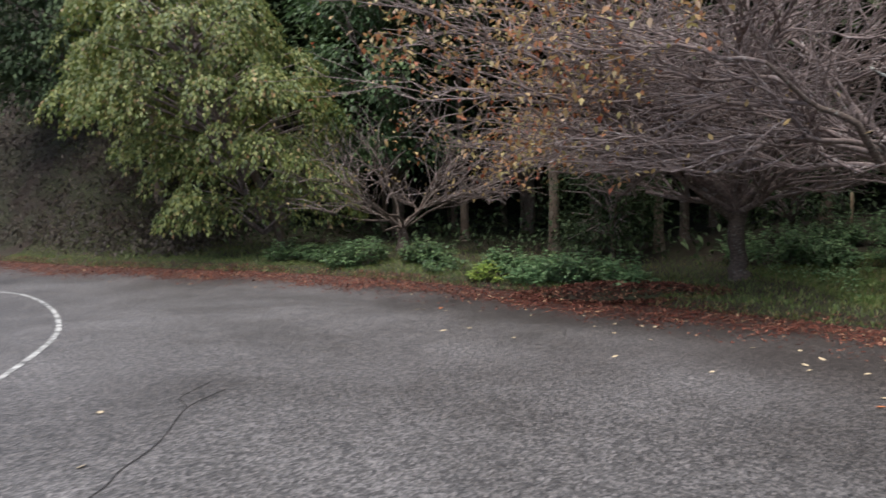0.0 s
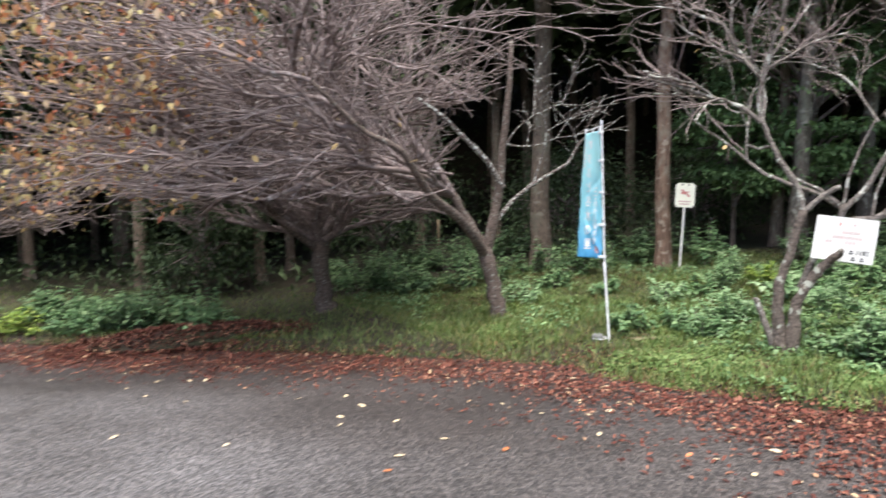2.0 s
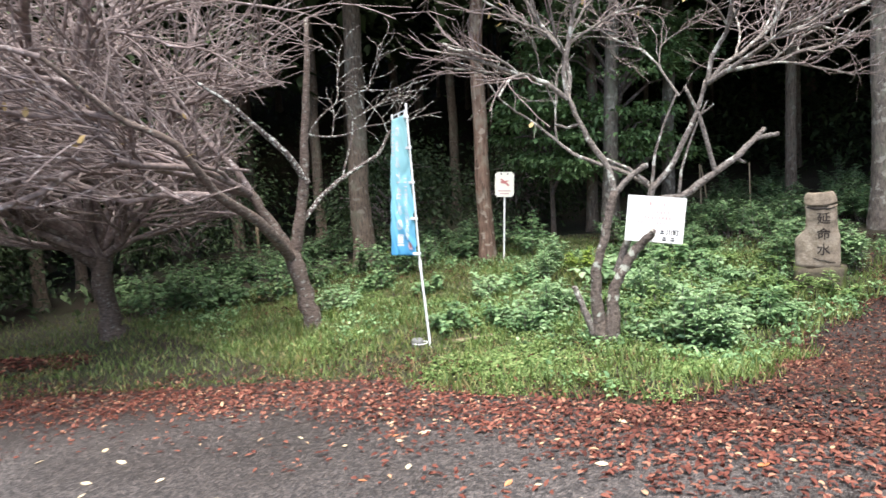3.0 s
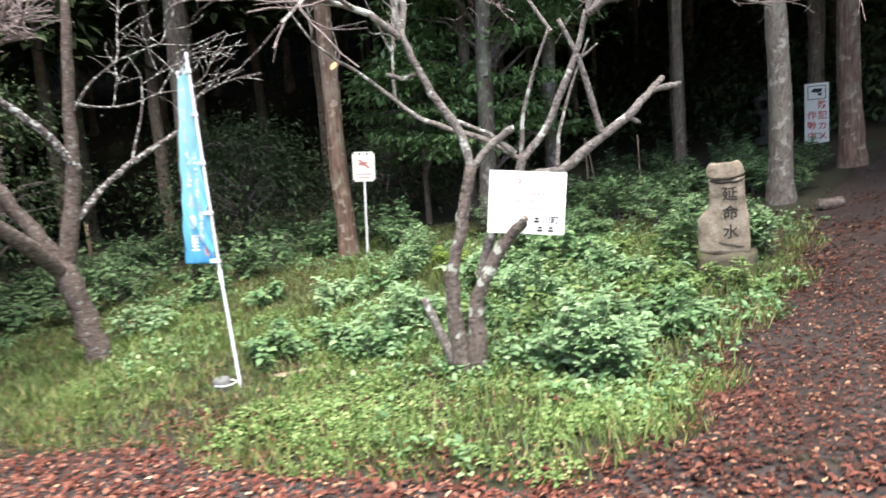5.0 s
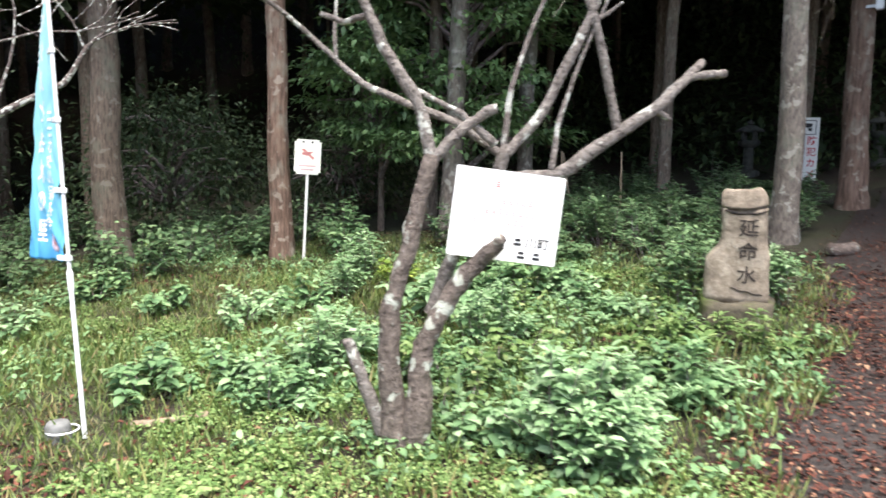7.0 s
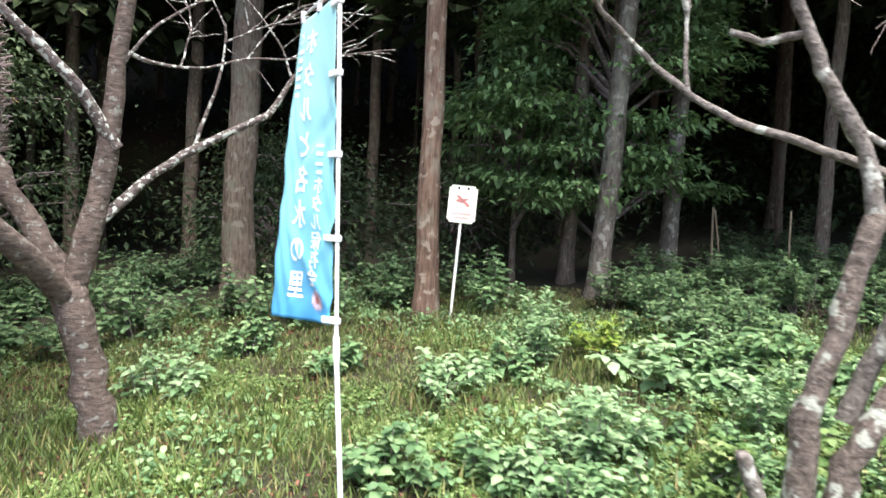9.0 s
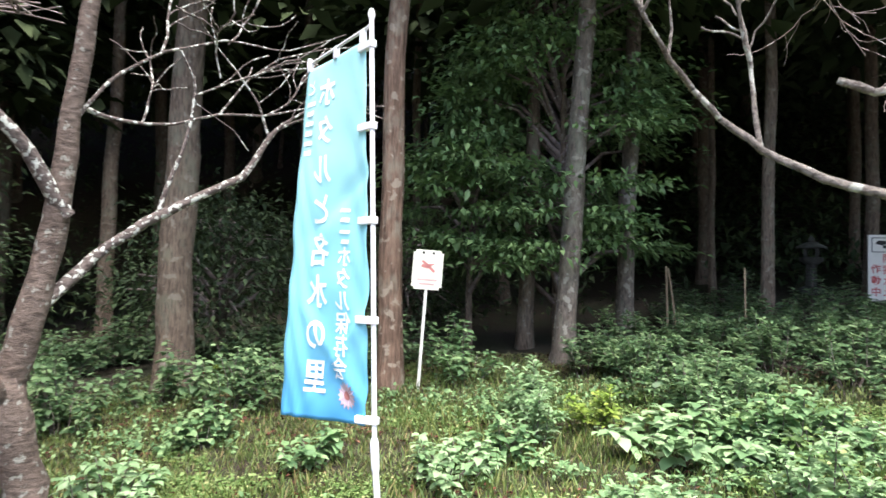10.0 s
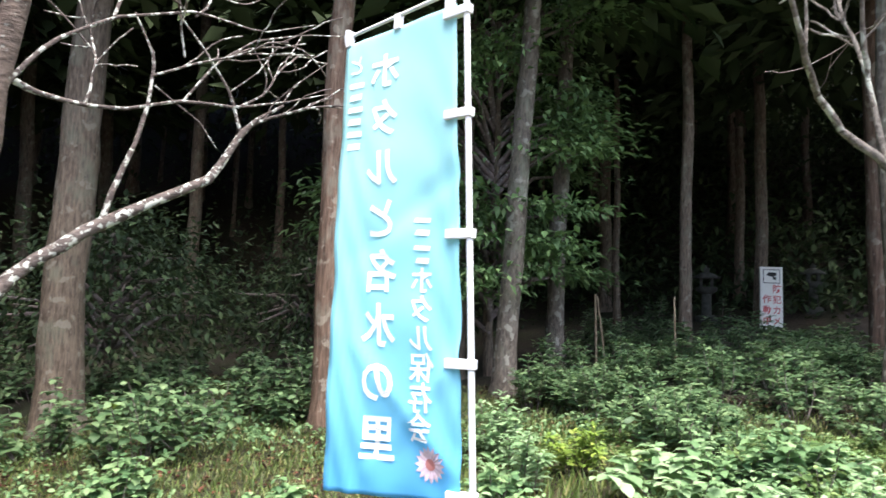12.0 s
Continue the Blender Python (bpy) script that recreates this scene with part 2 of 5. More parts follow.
M_AUTUMN = leaf_mat("autumn_leaves", [(0.0, (0.36, 0.08, 0.03)), (0.3, (0.46, 0.22, 0.08)), (0.55, (0.5, 0.36, 0.14)), (0.8, (0.38, 0.36, 0.12)), (1.0, (0.52, 0.36, 0.26))], 0.55, 0.3)
M_LITTER = leaf_mat("fallen_leaves", [(0.0, (0.04, 0.012, 0.008)), (0.4, (0.11, 0.03, 0.019)), (0.78, (0.175, 0.06, 0.037)), (0.96, (0.28, 0.13, 0.08)), (1.0, (0.45, 0.32, 0.17))], 0.75, 0.0, 0.2)
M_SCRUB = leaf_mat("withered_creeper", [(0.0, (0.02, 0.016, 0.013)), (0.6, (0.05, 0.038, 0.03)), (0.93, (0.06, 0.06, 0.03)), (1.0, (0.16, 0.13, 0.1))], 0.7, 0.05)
M_DUFF = leaf_mat("rotting_leaves", [(0.0, (0.025, 0.009, 0.006)), (0.5, (0.075, 0.024, 0.015)), (0.88, (0.14, 0.05, 0.03)), (1.0, (0.3, 0.18, 0.1))], 0.75, 0.0, 0.2)
M_PALE = leaf_mat("pale_fallen_leaf", [(0.0, (0.42, 0.34, 0.2)), (1.0, (0.55, 0.47, 0.3))], 0.5, 0.0)
M_ORANGE = leaf_mat("orange_fallen_leaf", [(0.0, (0.42, 0.09, 0.03)), (1.0, (0.5, 0.2, 0.06))], 0.5, 0.0)

# ---- helpers for things ----
rng = np.random.default_rng(7)


def mesh_of(name, verts, faces, material, smooth=False):
    me = bpy.data.meshes.new(name)
    verts = np.asarray(verts, np.float32).reshape(-1, 3)
    if isinstance(faces, np.ndarray):
        n, k = faces.shape
        me.vertices.add(len(verts))
        me.vertices.foreach_set("co", verts.ravel())
        me.loops.add(n * k)
        me.loops.foreach_set("vertex_index", faces.astype(np.int32).ravel())
        me.polygons.add(n)
        me.polygons.foreach_set("loop_start", np.arange(0, n * k, k, dtype=np.int32))
        me.polygons.foreach_set("loop_total", np.full(n, k, np.int32))
        me.update(calc_edges=True)
        me.validate()
    else:
        me.from_pydata([tuple(map(float, v)) for v in verts], [], [tuple(f) for f in faces])
        me.update()
    me.materials.append(material)
    if smooth:
        me.polygons.foreach_set("use_smooth", np.ones(len(me.polygons), bool))
    return me


def put(name, me, parent=None, label=""):
    ob = new(name, me)
    if parent is not None:
        ob.parent = parent
    if label:
        ob["label"] = label
    return ob


def part(name, bm, material, parent, label="", smooth=False):
    me = bpy.data.meshes.new(name)
    bm.to_mesh(me)
    bm.free()
    me.materials.append(material)
    if smooth:
        me.polygons.foreach_set("use_smooth", np.ones(len(me.polygons), bool))
    return put(name, me, parent, label)


def thing(name, at, label, category, group="", kind=""):
    ob = new(name)
    ob.location = at
    return tagged(ob, label, category, group, kind)


def box(sx, sy, sz, m=None, bevel=0.0):
    bm = bmesh.new()
    bmesh.ops.create_cube(bm, size=1)
    bmesh.ops.scale(bm, vec=(sx, sy, sz), verts=bm.verts)
    if bevel:
        bmesh.ops.bevel(bm, geom=bm.edges[:], offset=bevel, segments=2, affect="EDGES", profile=0.6)
    if m is not None:
        bmesh.ops.transform(bm, matrix=m, verts=bm.verts)
    return bm


def tube(points, radii, sides=6):
    """Vertices and quads of a tapering tube along points."""
    p = np.asarray(points, float)
    r = np.asarray(radii, float)
    d = np.gradient(p, axis=0)
    d /= np.linalg.norm(d, axis=1)[:, None] + 1e-9
    ref = np.array([0.31, 0.77, 0.55])
    u = np.cross(d, ref)
    u /= np.linalg.norm(u, axis=1)[:, None] + 1e-9
    w = np.cross(d, u)
    a = np.arange(sides) * 2 * np.pi / sides
    v = p[:, None] + r[:, None, None] * (np.cos(a)[None, :, None] * u[:, None] + np.sin(a)[None, :, None] * w[:, None])
    n = len(p)
    i = np.arange(n - 1)[:, None] * sides
    j = np.arange(sides)[None]
    k = (j + 1) % sides
    f = np.stack([i + j, i + k, i + sides + k, i + sides + j], -1).reshape(-1, 4)
    return v.reshape(-1, 3), f


class Bundle:
    """Collects pieces of one mesh."""
    def __init__(self):
        self.v, self.f, self.n = [], [], 0

    def add(self, v, f):
        self.v.append(v)
        self.f.append(f + self.n)
        self.n += len(v)

    def mesh(self, name, material, smooth=True):
        return mesh_of(name, np.concatenate(self.v), np.concatenate(self.f), material, smooth)


def leaves(at, along, size, width=0.5, fold=0.18, up=None):
    """Folded leaves: places, directions of their midribs, lengths. Four corners and two faces each."""
    at, along = np.asarray(at, float), np.asarray(along, float)
    n = len(at)
    along = along / (np.linalg.norm(along, axis=1)[:, None] + 1e-9)
    side = np.cross(along, np.array([0, 0, 1.0]) if up is None else up) + rng.normal(0, 0.25, (n, 3))
    side -= (side * along).sum(1)[:, None] * along
    side /= np.linalg.norm(side, axis=1)[:, None] + 1e-9
    nor = np.cross(side, along)
    s = np.broadcast_to(size, n)[:, None]
    mid = at + along * s * 0.45
    wv = side * s * width * 0.5
    lift = nor * s * fold * width
    tip = at + along * s - np.array([0, 0, 1.0]) * s * 0.12
    v = np.stack([at, mid - wv + lift, tip, mid + wv + lift], 1).reshape(-1, 3)
    b = np.arange(n)[:, None] * 4
    f = np.concatenate([b + [0, 1, 2], b + [0, 2, 3]], 1).reshape(-1, 3)
    return v, f


def round_leaves(at, along, size, width=0.5):
    """Oval leaves, six corners each, cupped and drooping at the tip."""
    at, along = np.asarray(at, float), np.asarray(along, float)
    n = len(at)
    along = along / (np.linalg.norm(along, axis=1)[:, None] + 1e-9)
    side = np.cross(along, np.array([0, 0, 1.0])) + rng.normal(0, 0.22, (n, 3))
    side -= (side * along).sum(1)[:, None] * along
    side /= np.linalg.norm(side, axis=1)[:, None] + 1e-9
    nor = np.cross(side, along)
    s = np.broadcast_to(size, n)[:, None]
    v = []
    for t, w, lift in ((0, 0, 0), (0.3, -0.46, 0.06), (0.72, -0.38, 0.05), (1, 0, -0.14), (0.72, 0.38, 0.05), (0.3, 0.46, 0.06)):
        v.append(at + along * s * t + side * s * width * w + nor * s * lift)
    b = np.arange(n)[:, None] * 6
    f = np.concatenate([b + [0, 1, 5], b + [1, 4, 5], b + [1, 2, 4], b + [2, 3, 4]], 1).reshape(-1, 3)
    return np.stack(v, 1).reshape(-1, 3), f


def unit_dirs(n, flat=0.0):
    d = rng.normal(0, 1, (n, 3))
    d[:, 2] = d[:, 2] * (1 - flat)
    return d / np.linalg.norm(d, axis=1)[:, None]


# ---- the lie of the land ----
EDGE = np.array([(-60, 40), (-14.6, 21.6), (-9.7, 19.0), (-3.4, 16.7), (0.2, 14.9), (3.8, 12.35), (5.4, 10.8), (6.8, 9.05),
                 (7.55, 7.7), (7.65, 6.3), (7.8, 5.2), (8.1, 3.5), (8.7, 1.0), (9.6, -3.0), (13.0, -20.0), (30.0, -60.0)])


def edge_distance(x, y):
    """Metres beyond the road's edge (minus: on the road)."""
    x, y = np.asarray(x, float), np.asarray(y, float)
    best = np.full(x.shape, 1e9)
    sign = np.ones(x.shape)
    for (ax, ay), (bx, by) in zip(EDGE[:-1], EDGE[1:]):
        ex, ey = bx - ax, by - ay
        t = np.clip(((x - ax) * ex + (y - ay) * ey) / (ex * ex + ey * ey), 0, 1)
        dx, dy = x - ax - t * ex, y - ay - t * ey
        d = np.hypot(dx, dy)
        near = d < best
        best = np.where(near, d, best)
        sign = np.where(near, np.where(ex * dy - ey * dx > 0, 1.0, -1.0), sign)
    return best * sign


def path_edge(x):
    """The y of the border between grass and woodland path."""
    return np.interp(x, [7, 8.2, 8.6, 9.4, 10.2, 11, 12.3, 15, 22, 30], [5.0, 4.4, 4.15, 4.3, 4.42, 4.42, 4.38, 4.7, 4.5, 4.2])


def road_z(x, y):
    u, w = np.asarray(x, float) - 3.46, np.asarray(y, float) - 7.03
    sx = np.where(u > 0.5, 0.5 + 0.6 * (1 - np.exp(-(np.maximum(u, 0.5) - 0.5) / 0.6)), np.where(u < -3, -3 - 5 * (1 - np.exp((np.minimum(u, -3) + 3) / 5)), u))
    sy = np.where(w > 2, 2 + 5 * (1 - np.exp(-(np.maximum(w, 2) - 2) / 5)), np.where(w < -8, -8 - 4 * (1 - np.exp((np.minimum(w, -8) + 8) / 4)), w))
    return -0.0366 * sx - 0.0885 * sy


def smooth01(x):
    x = np.clip(x, 0, 1)
    return x * x * (3 - 2 * x)


def ground_z(x, y):
    x, y = np.asarray(x, float), np.asarray(y, float)
    d = edge_distance(x, y)
    r = road_z(x, y)
    bank = np.maximum(0.1 * (np.minimum(x, 30) - 7.8) - 0.03 * (np.clip(y, -10, 26) - 8), r + 0.12)
    bank = bank + 0.03 * np.sin(x * 2.1 + y * 0.7) * np.sin(y * 1.7 - x * 0.6) * smooth01(d)
    bank = bank - 0.17 * np.exp(-((x - 12) / 2.6) ** 2 - ((y - 4.7) / 1.0) ** 2)
    hill = 0.55 * np.clip(d - 15, 0, 45) * smooth01((d - 15) / 8)
    left = smooth01((-8.0 - x) / 4) * smooth01((d - 0.5) / 3) * (1.1 * np.clip(d, 0, 12))
    s = smooth01((d + 0.05) / 0.55)
    # unseen slope beyond the road, added to block light from the low sky
    across = 0.95 * np.clip(-d - 20, 0, 13) * smooth01((-d - 20) / 5)
    return r * (1 - s) + (bank + hill + left) * s + across


def gz(x, y):
    return float(ground_z(np.array([x]), np.array([y]))[0])


def axis(lo, hi, a, b, fine, coarse):
    return np.unique(np.concatenate([np.geomspace(1, a - lo + 1, coarse)[::-1] * -1 + 1 + a, np.arange(a, b, fine), np.geomspace(1, hi - b + 1, coarse) - 1 + b]).round(4))


def grid(xs, ys, zf, name, material, keep=None):
    X, Y = np.meshgrid(xs, ys)
    Z = zf(X, Y)
    v = np.stack([X, Y, Z], -1).reshape(-1, 3)
    nx = len(xs)
    i, j = np.meshgrid(np.arange(nx - 1), np.arange(len(ys) - 1))
    b = (j * nx + i).ravel()
    f = np.stack([b, b + 1, b + nx + 1, b + nx], -1)
    if keep is not None:
        cx, cy = v[f][:, :, 0].mean(1), v[f][:, :, 1].mean(1)
        f = f[keep(cx, cy)]
        used = np.unique(f)
        new_index = np.zeros(len(v), int)
        new_index[used] = np.arange(len(used))
        v, f = v[used], new_index[f]
    return mesh_of(name, v, f, material, True)


xs, ys = axis(-800, 800, -14, 24, 0.25, 22), axis(-800, 800, -2, 26, 0.25, 22)
ground = put("ground", grid(xs, ys, lambda x, y: ground_z(x, y) - 0.06 * smooth01((0.15 - edge_distance(x, y)) / 0.3), "ground", M_SOIL))
tagged(ground, "dark woodland soil rising gently into the forest", "ground", kind="structure")
rx_, ry_ = axis(-300, 12, -14, 9, 0.2, 14), axis(-300, 60, -4, 24, 0.2, 14)
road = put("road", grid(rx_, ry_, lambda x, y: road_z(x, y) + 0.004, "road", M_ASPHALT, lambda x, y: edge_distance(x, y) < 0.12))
rc = np.empty(len(road.data.vertices) * 3, np.float32)
road.data.vertices.foreach_get("co", rc)
rc = rc.reshape(-1, 3)
# weight of the darker band: rises to the road's edge, wider at greater x
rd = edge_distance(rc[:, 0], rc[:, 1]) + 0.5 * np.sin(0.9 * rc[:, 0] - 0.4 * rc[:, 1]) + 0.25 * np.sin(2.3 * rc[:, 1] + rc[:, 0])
road.data.attributes.new("verge_tone", "FLOAT", "POINT").data.foreach_set("value", (smooth01((rd + 3.4 + 1.5 * smooth01((rc[:, 0] + 1) / 6)) / 3.2)).astype(np.float32))
tagged(road, "worn grey coarse asphalt road, damp in patches", "road", kind="structure")
px_, py_ = np.arange(7.4, 32, 0.2), np.arange(-1.6, 5.2, 0.2)
path = put("path", grid(px_, py_, lambda x, y: ground_z(x, y) + 0.012 + 0.012 * np.sin(3.1 * x) * np.sin(2.3 * y + x), "path", M_PATH,
                        lambda x, y: (y < path_edge(x) + 0.1) & (y > 0.9 - 0.02 * x) & (edge_distance(x, y) > -0.05)))
tagged(path, "dark gravel and earth path leading into the woods", "path", kind="structure")


# the white line that bends across the road
def ribbon(points, width, lift, name, material):
    p = np.array(points, float)
    t = np.linspace(0, len(p) - 1, 60)
    k = np.arange(len(p))
    xy = np.stack([np.interp(t, k, p[:, 0]), np.interp(t, k, p[:, 1])], 1)
    for _ in range(12):
        xy[1:-1] = (xy[:-2] + 2 * xy[1:-1] + xy[2:]) / 4
    d = np.gradient(xy, axis=0)
    d /= np.linalg.norm(d, axis=1)[:, None]
    nrm = np.stack([-d[:, 1], d[:, 0]], 1) * width / 2
    a, b = xy + nrm, xy - nrm
    v = np.concatenate([np.c_[a, road_z(a[:, 0], a[:, 1]) + lift], np.c_[b, road_z(b[:, 0], b[:, 1]) + lift]])
    i = np.arange(59)
    return mesh_of(name, v, np.stack([i, i + 1, i + 61, i + 60], -1), material)


line = put("road_marking", ribbon([(-16, 16.2), (-11.5, 15.3), (-9.42, 14.79), (-8.72, 14.4), (-7.63, 13.45), (-6.32, 11.88), (-5.33, 10.4), (-4.7, 9.3), (-4.16, 8.05), (-3.75, 7.0), (-3.4, 6.0), (-3.0, 4.0)], 0.075, 0.009, "road_marking", M_LINE))
for k, pts in enumerate(([(-1.13, 3.4), (-1.05, 3.9), (-1.12, 4.2), (-1.1, 4.55), (-1.14, 4.88), (-1.32, 5.6), (-1.2, 6.2)], [(-1.3, 5.6), (-1.5, 5.9), (-1.45, 6.5)])):
    crack = put("road_crack", ribbon(pts, 0.013 - 0.003 * k, 0.008, "road_crack", M_CRACK))
    tagged(crack, "dark crack in the asphalt", "crack", kind="structure")
tagged(line, "curved white painted line, worn, on the asphalt", "road marking", kind="structure")

from mathutils.bvhtree import BVHTree


# ---- forest trees ----
def cedar_trunk(height, radius, lean, seed):
    """A straight trunk with a flared, fluted foot, slightly wavering."""
    r = np.random.default_rng(seed)
    z = np.concatenate([[-0.35, 0, 0.12, 0.3, 0.6], np.arange(0.95, 5.8, 0.35), np.linspace(6.0, height, 6)])
    ph = r.uniform(0, 6, 4)
    calm = np.clip(z, 0, 1.5) / 1.5
    p = np.stack([lean[0] * z + calm * (0.035 * np.sin(z * 0.7 + ph[0]) + 0.012 * np.sin(z * 2.6 + ph[2])), lean[1] * z + calm * (0.035 * np.sin(z * 0.6 + ph[1]) + 0.012 * np.sin(z * 2.2 + ph[3])), z], 1)
    rad = radius * (1 - 0.62 * np.clip(z, 0, None) / height) * (1 + 0.35 * np.exp(-np.clip(z, 0, None) / 0.25))
    v, f = tube(p, rad, 14)
    ring = v.reshape(len(z), 14, 3)
    ring[:] = p[:, None] + (ring - p[:, None]) * (1 + r.normal(0, 0.035, (len(z), 14, 1)))
    for k in range(14):
        flute = 1 + 0.07 * math.sin(k * 3 * 2 * math.pi / 14 + ph[2]) + 0.04 * math.sin(k * 5 * 2 * math.pi / 14 + ph[3])
        ring[:, k] = p + (ring[:, k] - p) * flute
    return ring.reshape(-1, 3), f


def cedar_crown(height, base, seed, n=4600):
    r = np.random.default_rng(seed)
    t = r.uniform(0, 1, n) ** 0.8
    z = base + (height - base) * t
    a = r.uniform(0, 2 * np.pi, n)
    reach = (1 - t) ** 0.7 * 2.4 * r.uniform(0.35, 1.1, n)
    at = np.stack([np.cos(a) * reach, np.sin(a) * reach, z - 0.25 * reach], 1)
    along = np.stack([np.cos(a), np.sin(a), np.full(n, -0.35)], 1) + r.normal(0, 0.35, (n, 3))
    return leaves(at, along, r.uniform(0.32, 0.7, n), 0.55, 0.1)


CROWNS = []
for k, (h, b) in enumerate(((16, 6.2), (18, 7.2), (15, 5.4))):
    v, f = cedar_crown(h, b, 40 + k)
    CROWNS.append((h, mesh_of("crown", v, f, M_NEEDLE)))


def cedar(x, y, radius, lean=(0, 0), label="tall straight cedar trunk with reddish fibrous bark", seed=0, variant=0, bark=M_CEDAR):
    h, crown = CROWNS[variant]
    ob = thing("cedar_tree", (x, y, gz(x, y)), label, "tree", "cedar trees of the forest")
    v, f = cedar_trunk(h, radius, lean, seed)
    put("trunk", mesh_of("trunk", v, f, bark, True), ob)
    c = put("crown", crown, ob)
    c.location = (lean[0] * h * 0.7, lean[1] * h * 0.7, 0)
    return ob


# trunks nearest to the road: place, radius, lean
GREY_TRUNK, RED_TRUNK = "grey straight trunk blotched with pale lichen", "tall cedar trunk with reddish peeling bark"
NEAR = [(11.77, 14.05, 0.225, (-0.002, 0.002), 0), (12.73, 11.28, 0.15, (0.003, -0.003), 1), (14.77, 9.86, 0.145, (0.012, -0.043), 2), (16.63, 9.61, 0.14, (0.004, -0.015), 2),
        (15.57, 10.83, 0.12, (0.004, -0.009), 0), (24.4, 9.95, 0.17, (0.0, 0.0), 0), (18.4, 7.78, 0.11, (0.0, 0.0), 0), (15.6, 5.36, 0.155, (0.0, 0.0), 2),
        (18.41, 4.92, 0.185, (-0.002, 0.01), 1), (22.6, 9.39, 0.083, (0.0, 0.02), 0), (21.0, 14.0, 0.16, (0.0, 0.0), 0), (22.9, 6.32, 0.14, (0.0, 0.0), 0),
        (1.0, 23.6, 0.15, (0.0, 0.0), 0), (3.7, 20.6, 0.16, (0.0, 0.0), 0), (6.6, 19.8, 0.14, (0.0, 0.01), 0)]
for k, (x, y, r, lean, kind_of) in enumerate(NEAR):
    cedar(x, y, r, lean, ("tall straight cedar trunk with brown fibrous bark", RED_TRUNK, GREY_TRUNK)[kind_of], k, k % 3, (M_CEDAR, M_REDCEDAR, M_GREYBARK)[kind_of])
placed = [(x, y) for x, y, *_ in NEAR]
# cedars added out of view on the other side of the path, whose crowns shade it
for k, (x, y) in enumerate(((14.4, -0.6), (17.2, 0.3), (19.9, -0.6), (23.2, 0.2), (26.4, 1.2))):
    cedar(x, y, 0.17, (0, 0), "unseen cedar added beside the path to shade it", 60 + k, k % 3)
    placed.append((x, y))
CLEAR = [(21.3, 6.3), (18.5, 3.0), (20.5, 4.6)]
tries = 0
while len(placed) < 215 and tries < 9000:
    tries += 1
    x, y = rng.uniform(-22, 44), rng.uniform(-14, 48)
    d = float(edge_distance(np.array([x]), np.array([y]))[0])
    if d < (13 if y > 11 and x > 8 else 9.5) or d > 34 or (7 < x < 26 and 0.3 < y < path_edge(x) + 0.9) or (y < 0.5 and x < 15) or (8 < x < 13 and d < 11):
        continue
    if min(math.hypot(x - a, y - b) for a, b in placed + CLEAR) < 2.0:
        continue
    if 12 < x < 24.5 and 3.5 < y < 12:
        continue
    placed.append((x, y))
    cedar(x, y, rng.uniform(0.1, 0.19), (rng.normal(0, 0.008), rng.normal(0, 0.008)), "tall cedar trunk in the shade of the forest", len(placed), len(placed) % 3)

for k in range(70):
    x, y = rng.uniform(23, 44), rng.uniform(8, 44)
    if edge_distance(np.array([x]), np.array([y]))[0] < 15 or y < path_edge(x) + 2 or min(math.hypot(x - a, y - b) for a, b in placed) < 1.0:
        continue
    placed.append((x, y))
    cedar(x, y, rng.uniform(0.06, 0.1), (rng.normal(0, 0.006), rng.normal(0, 0.006)), "slender cedar trunk deep in the forest", len(placed), len(placed) % 3)

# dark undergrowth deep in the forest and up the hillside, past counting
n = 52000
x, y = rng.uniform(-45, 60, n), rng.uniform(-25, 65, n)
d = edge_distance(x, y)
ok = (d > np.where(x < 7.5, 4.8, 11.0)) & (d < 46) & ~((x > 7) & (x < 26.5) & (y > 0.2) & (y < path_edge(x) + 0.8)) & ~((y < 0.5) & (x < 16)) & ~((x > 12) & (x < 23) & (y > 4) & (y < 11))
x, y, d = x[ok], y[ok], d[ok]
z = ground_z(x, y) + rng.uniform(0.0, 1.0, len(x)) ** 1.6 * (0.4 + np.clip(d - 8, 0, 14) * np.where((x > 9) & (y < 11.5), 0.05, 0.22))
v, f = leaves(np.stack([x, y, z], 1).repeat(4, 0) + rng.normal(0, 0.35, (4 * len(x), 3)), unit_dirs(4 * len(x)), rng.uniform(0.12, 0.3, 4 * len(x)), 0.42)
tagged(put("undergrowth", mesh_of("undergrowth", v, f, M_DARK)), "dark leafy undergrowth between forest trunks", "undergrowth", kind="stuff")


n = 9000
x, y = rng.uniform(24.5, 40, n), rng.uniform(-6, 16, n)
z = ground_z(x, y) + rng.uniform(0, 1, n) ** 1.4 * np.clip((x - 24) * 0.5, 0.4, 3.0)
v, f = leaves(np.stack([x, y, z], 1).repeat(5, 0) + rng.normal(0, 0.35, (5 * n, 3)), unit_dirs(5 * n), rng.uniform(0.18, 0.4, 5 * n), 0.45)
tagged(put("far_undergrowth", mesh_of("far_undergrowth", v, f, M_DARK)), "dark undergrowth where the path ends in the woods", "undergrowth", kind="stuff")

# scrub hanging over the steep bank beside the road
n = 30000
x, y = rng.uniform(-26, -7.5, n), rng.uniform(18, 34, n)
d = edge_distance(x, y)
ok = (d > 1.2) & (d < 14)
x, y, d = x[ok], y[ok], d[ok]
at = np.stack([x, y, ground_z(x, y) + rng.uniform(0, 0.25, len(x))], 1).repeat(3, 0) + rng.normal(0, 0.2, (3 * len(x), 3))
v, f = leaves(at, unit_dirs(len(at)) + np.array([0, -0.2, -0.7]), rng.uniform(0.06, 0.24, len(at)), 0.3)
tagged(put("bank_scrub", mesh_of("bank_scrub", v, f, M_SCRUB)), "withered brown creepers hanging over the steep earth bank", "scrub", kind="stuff")


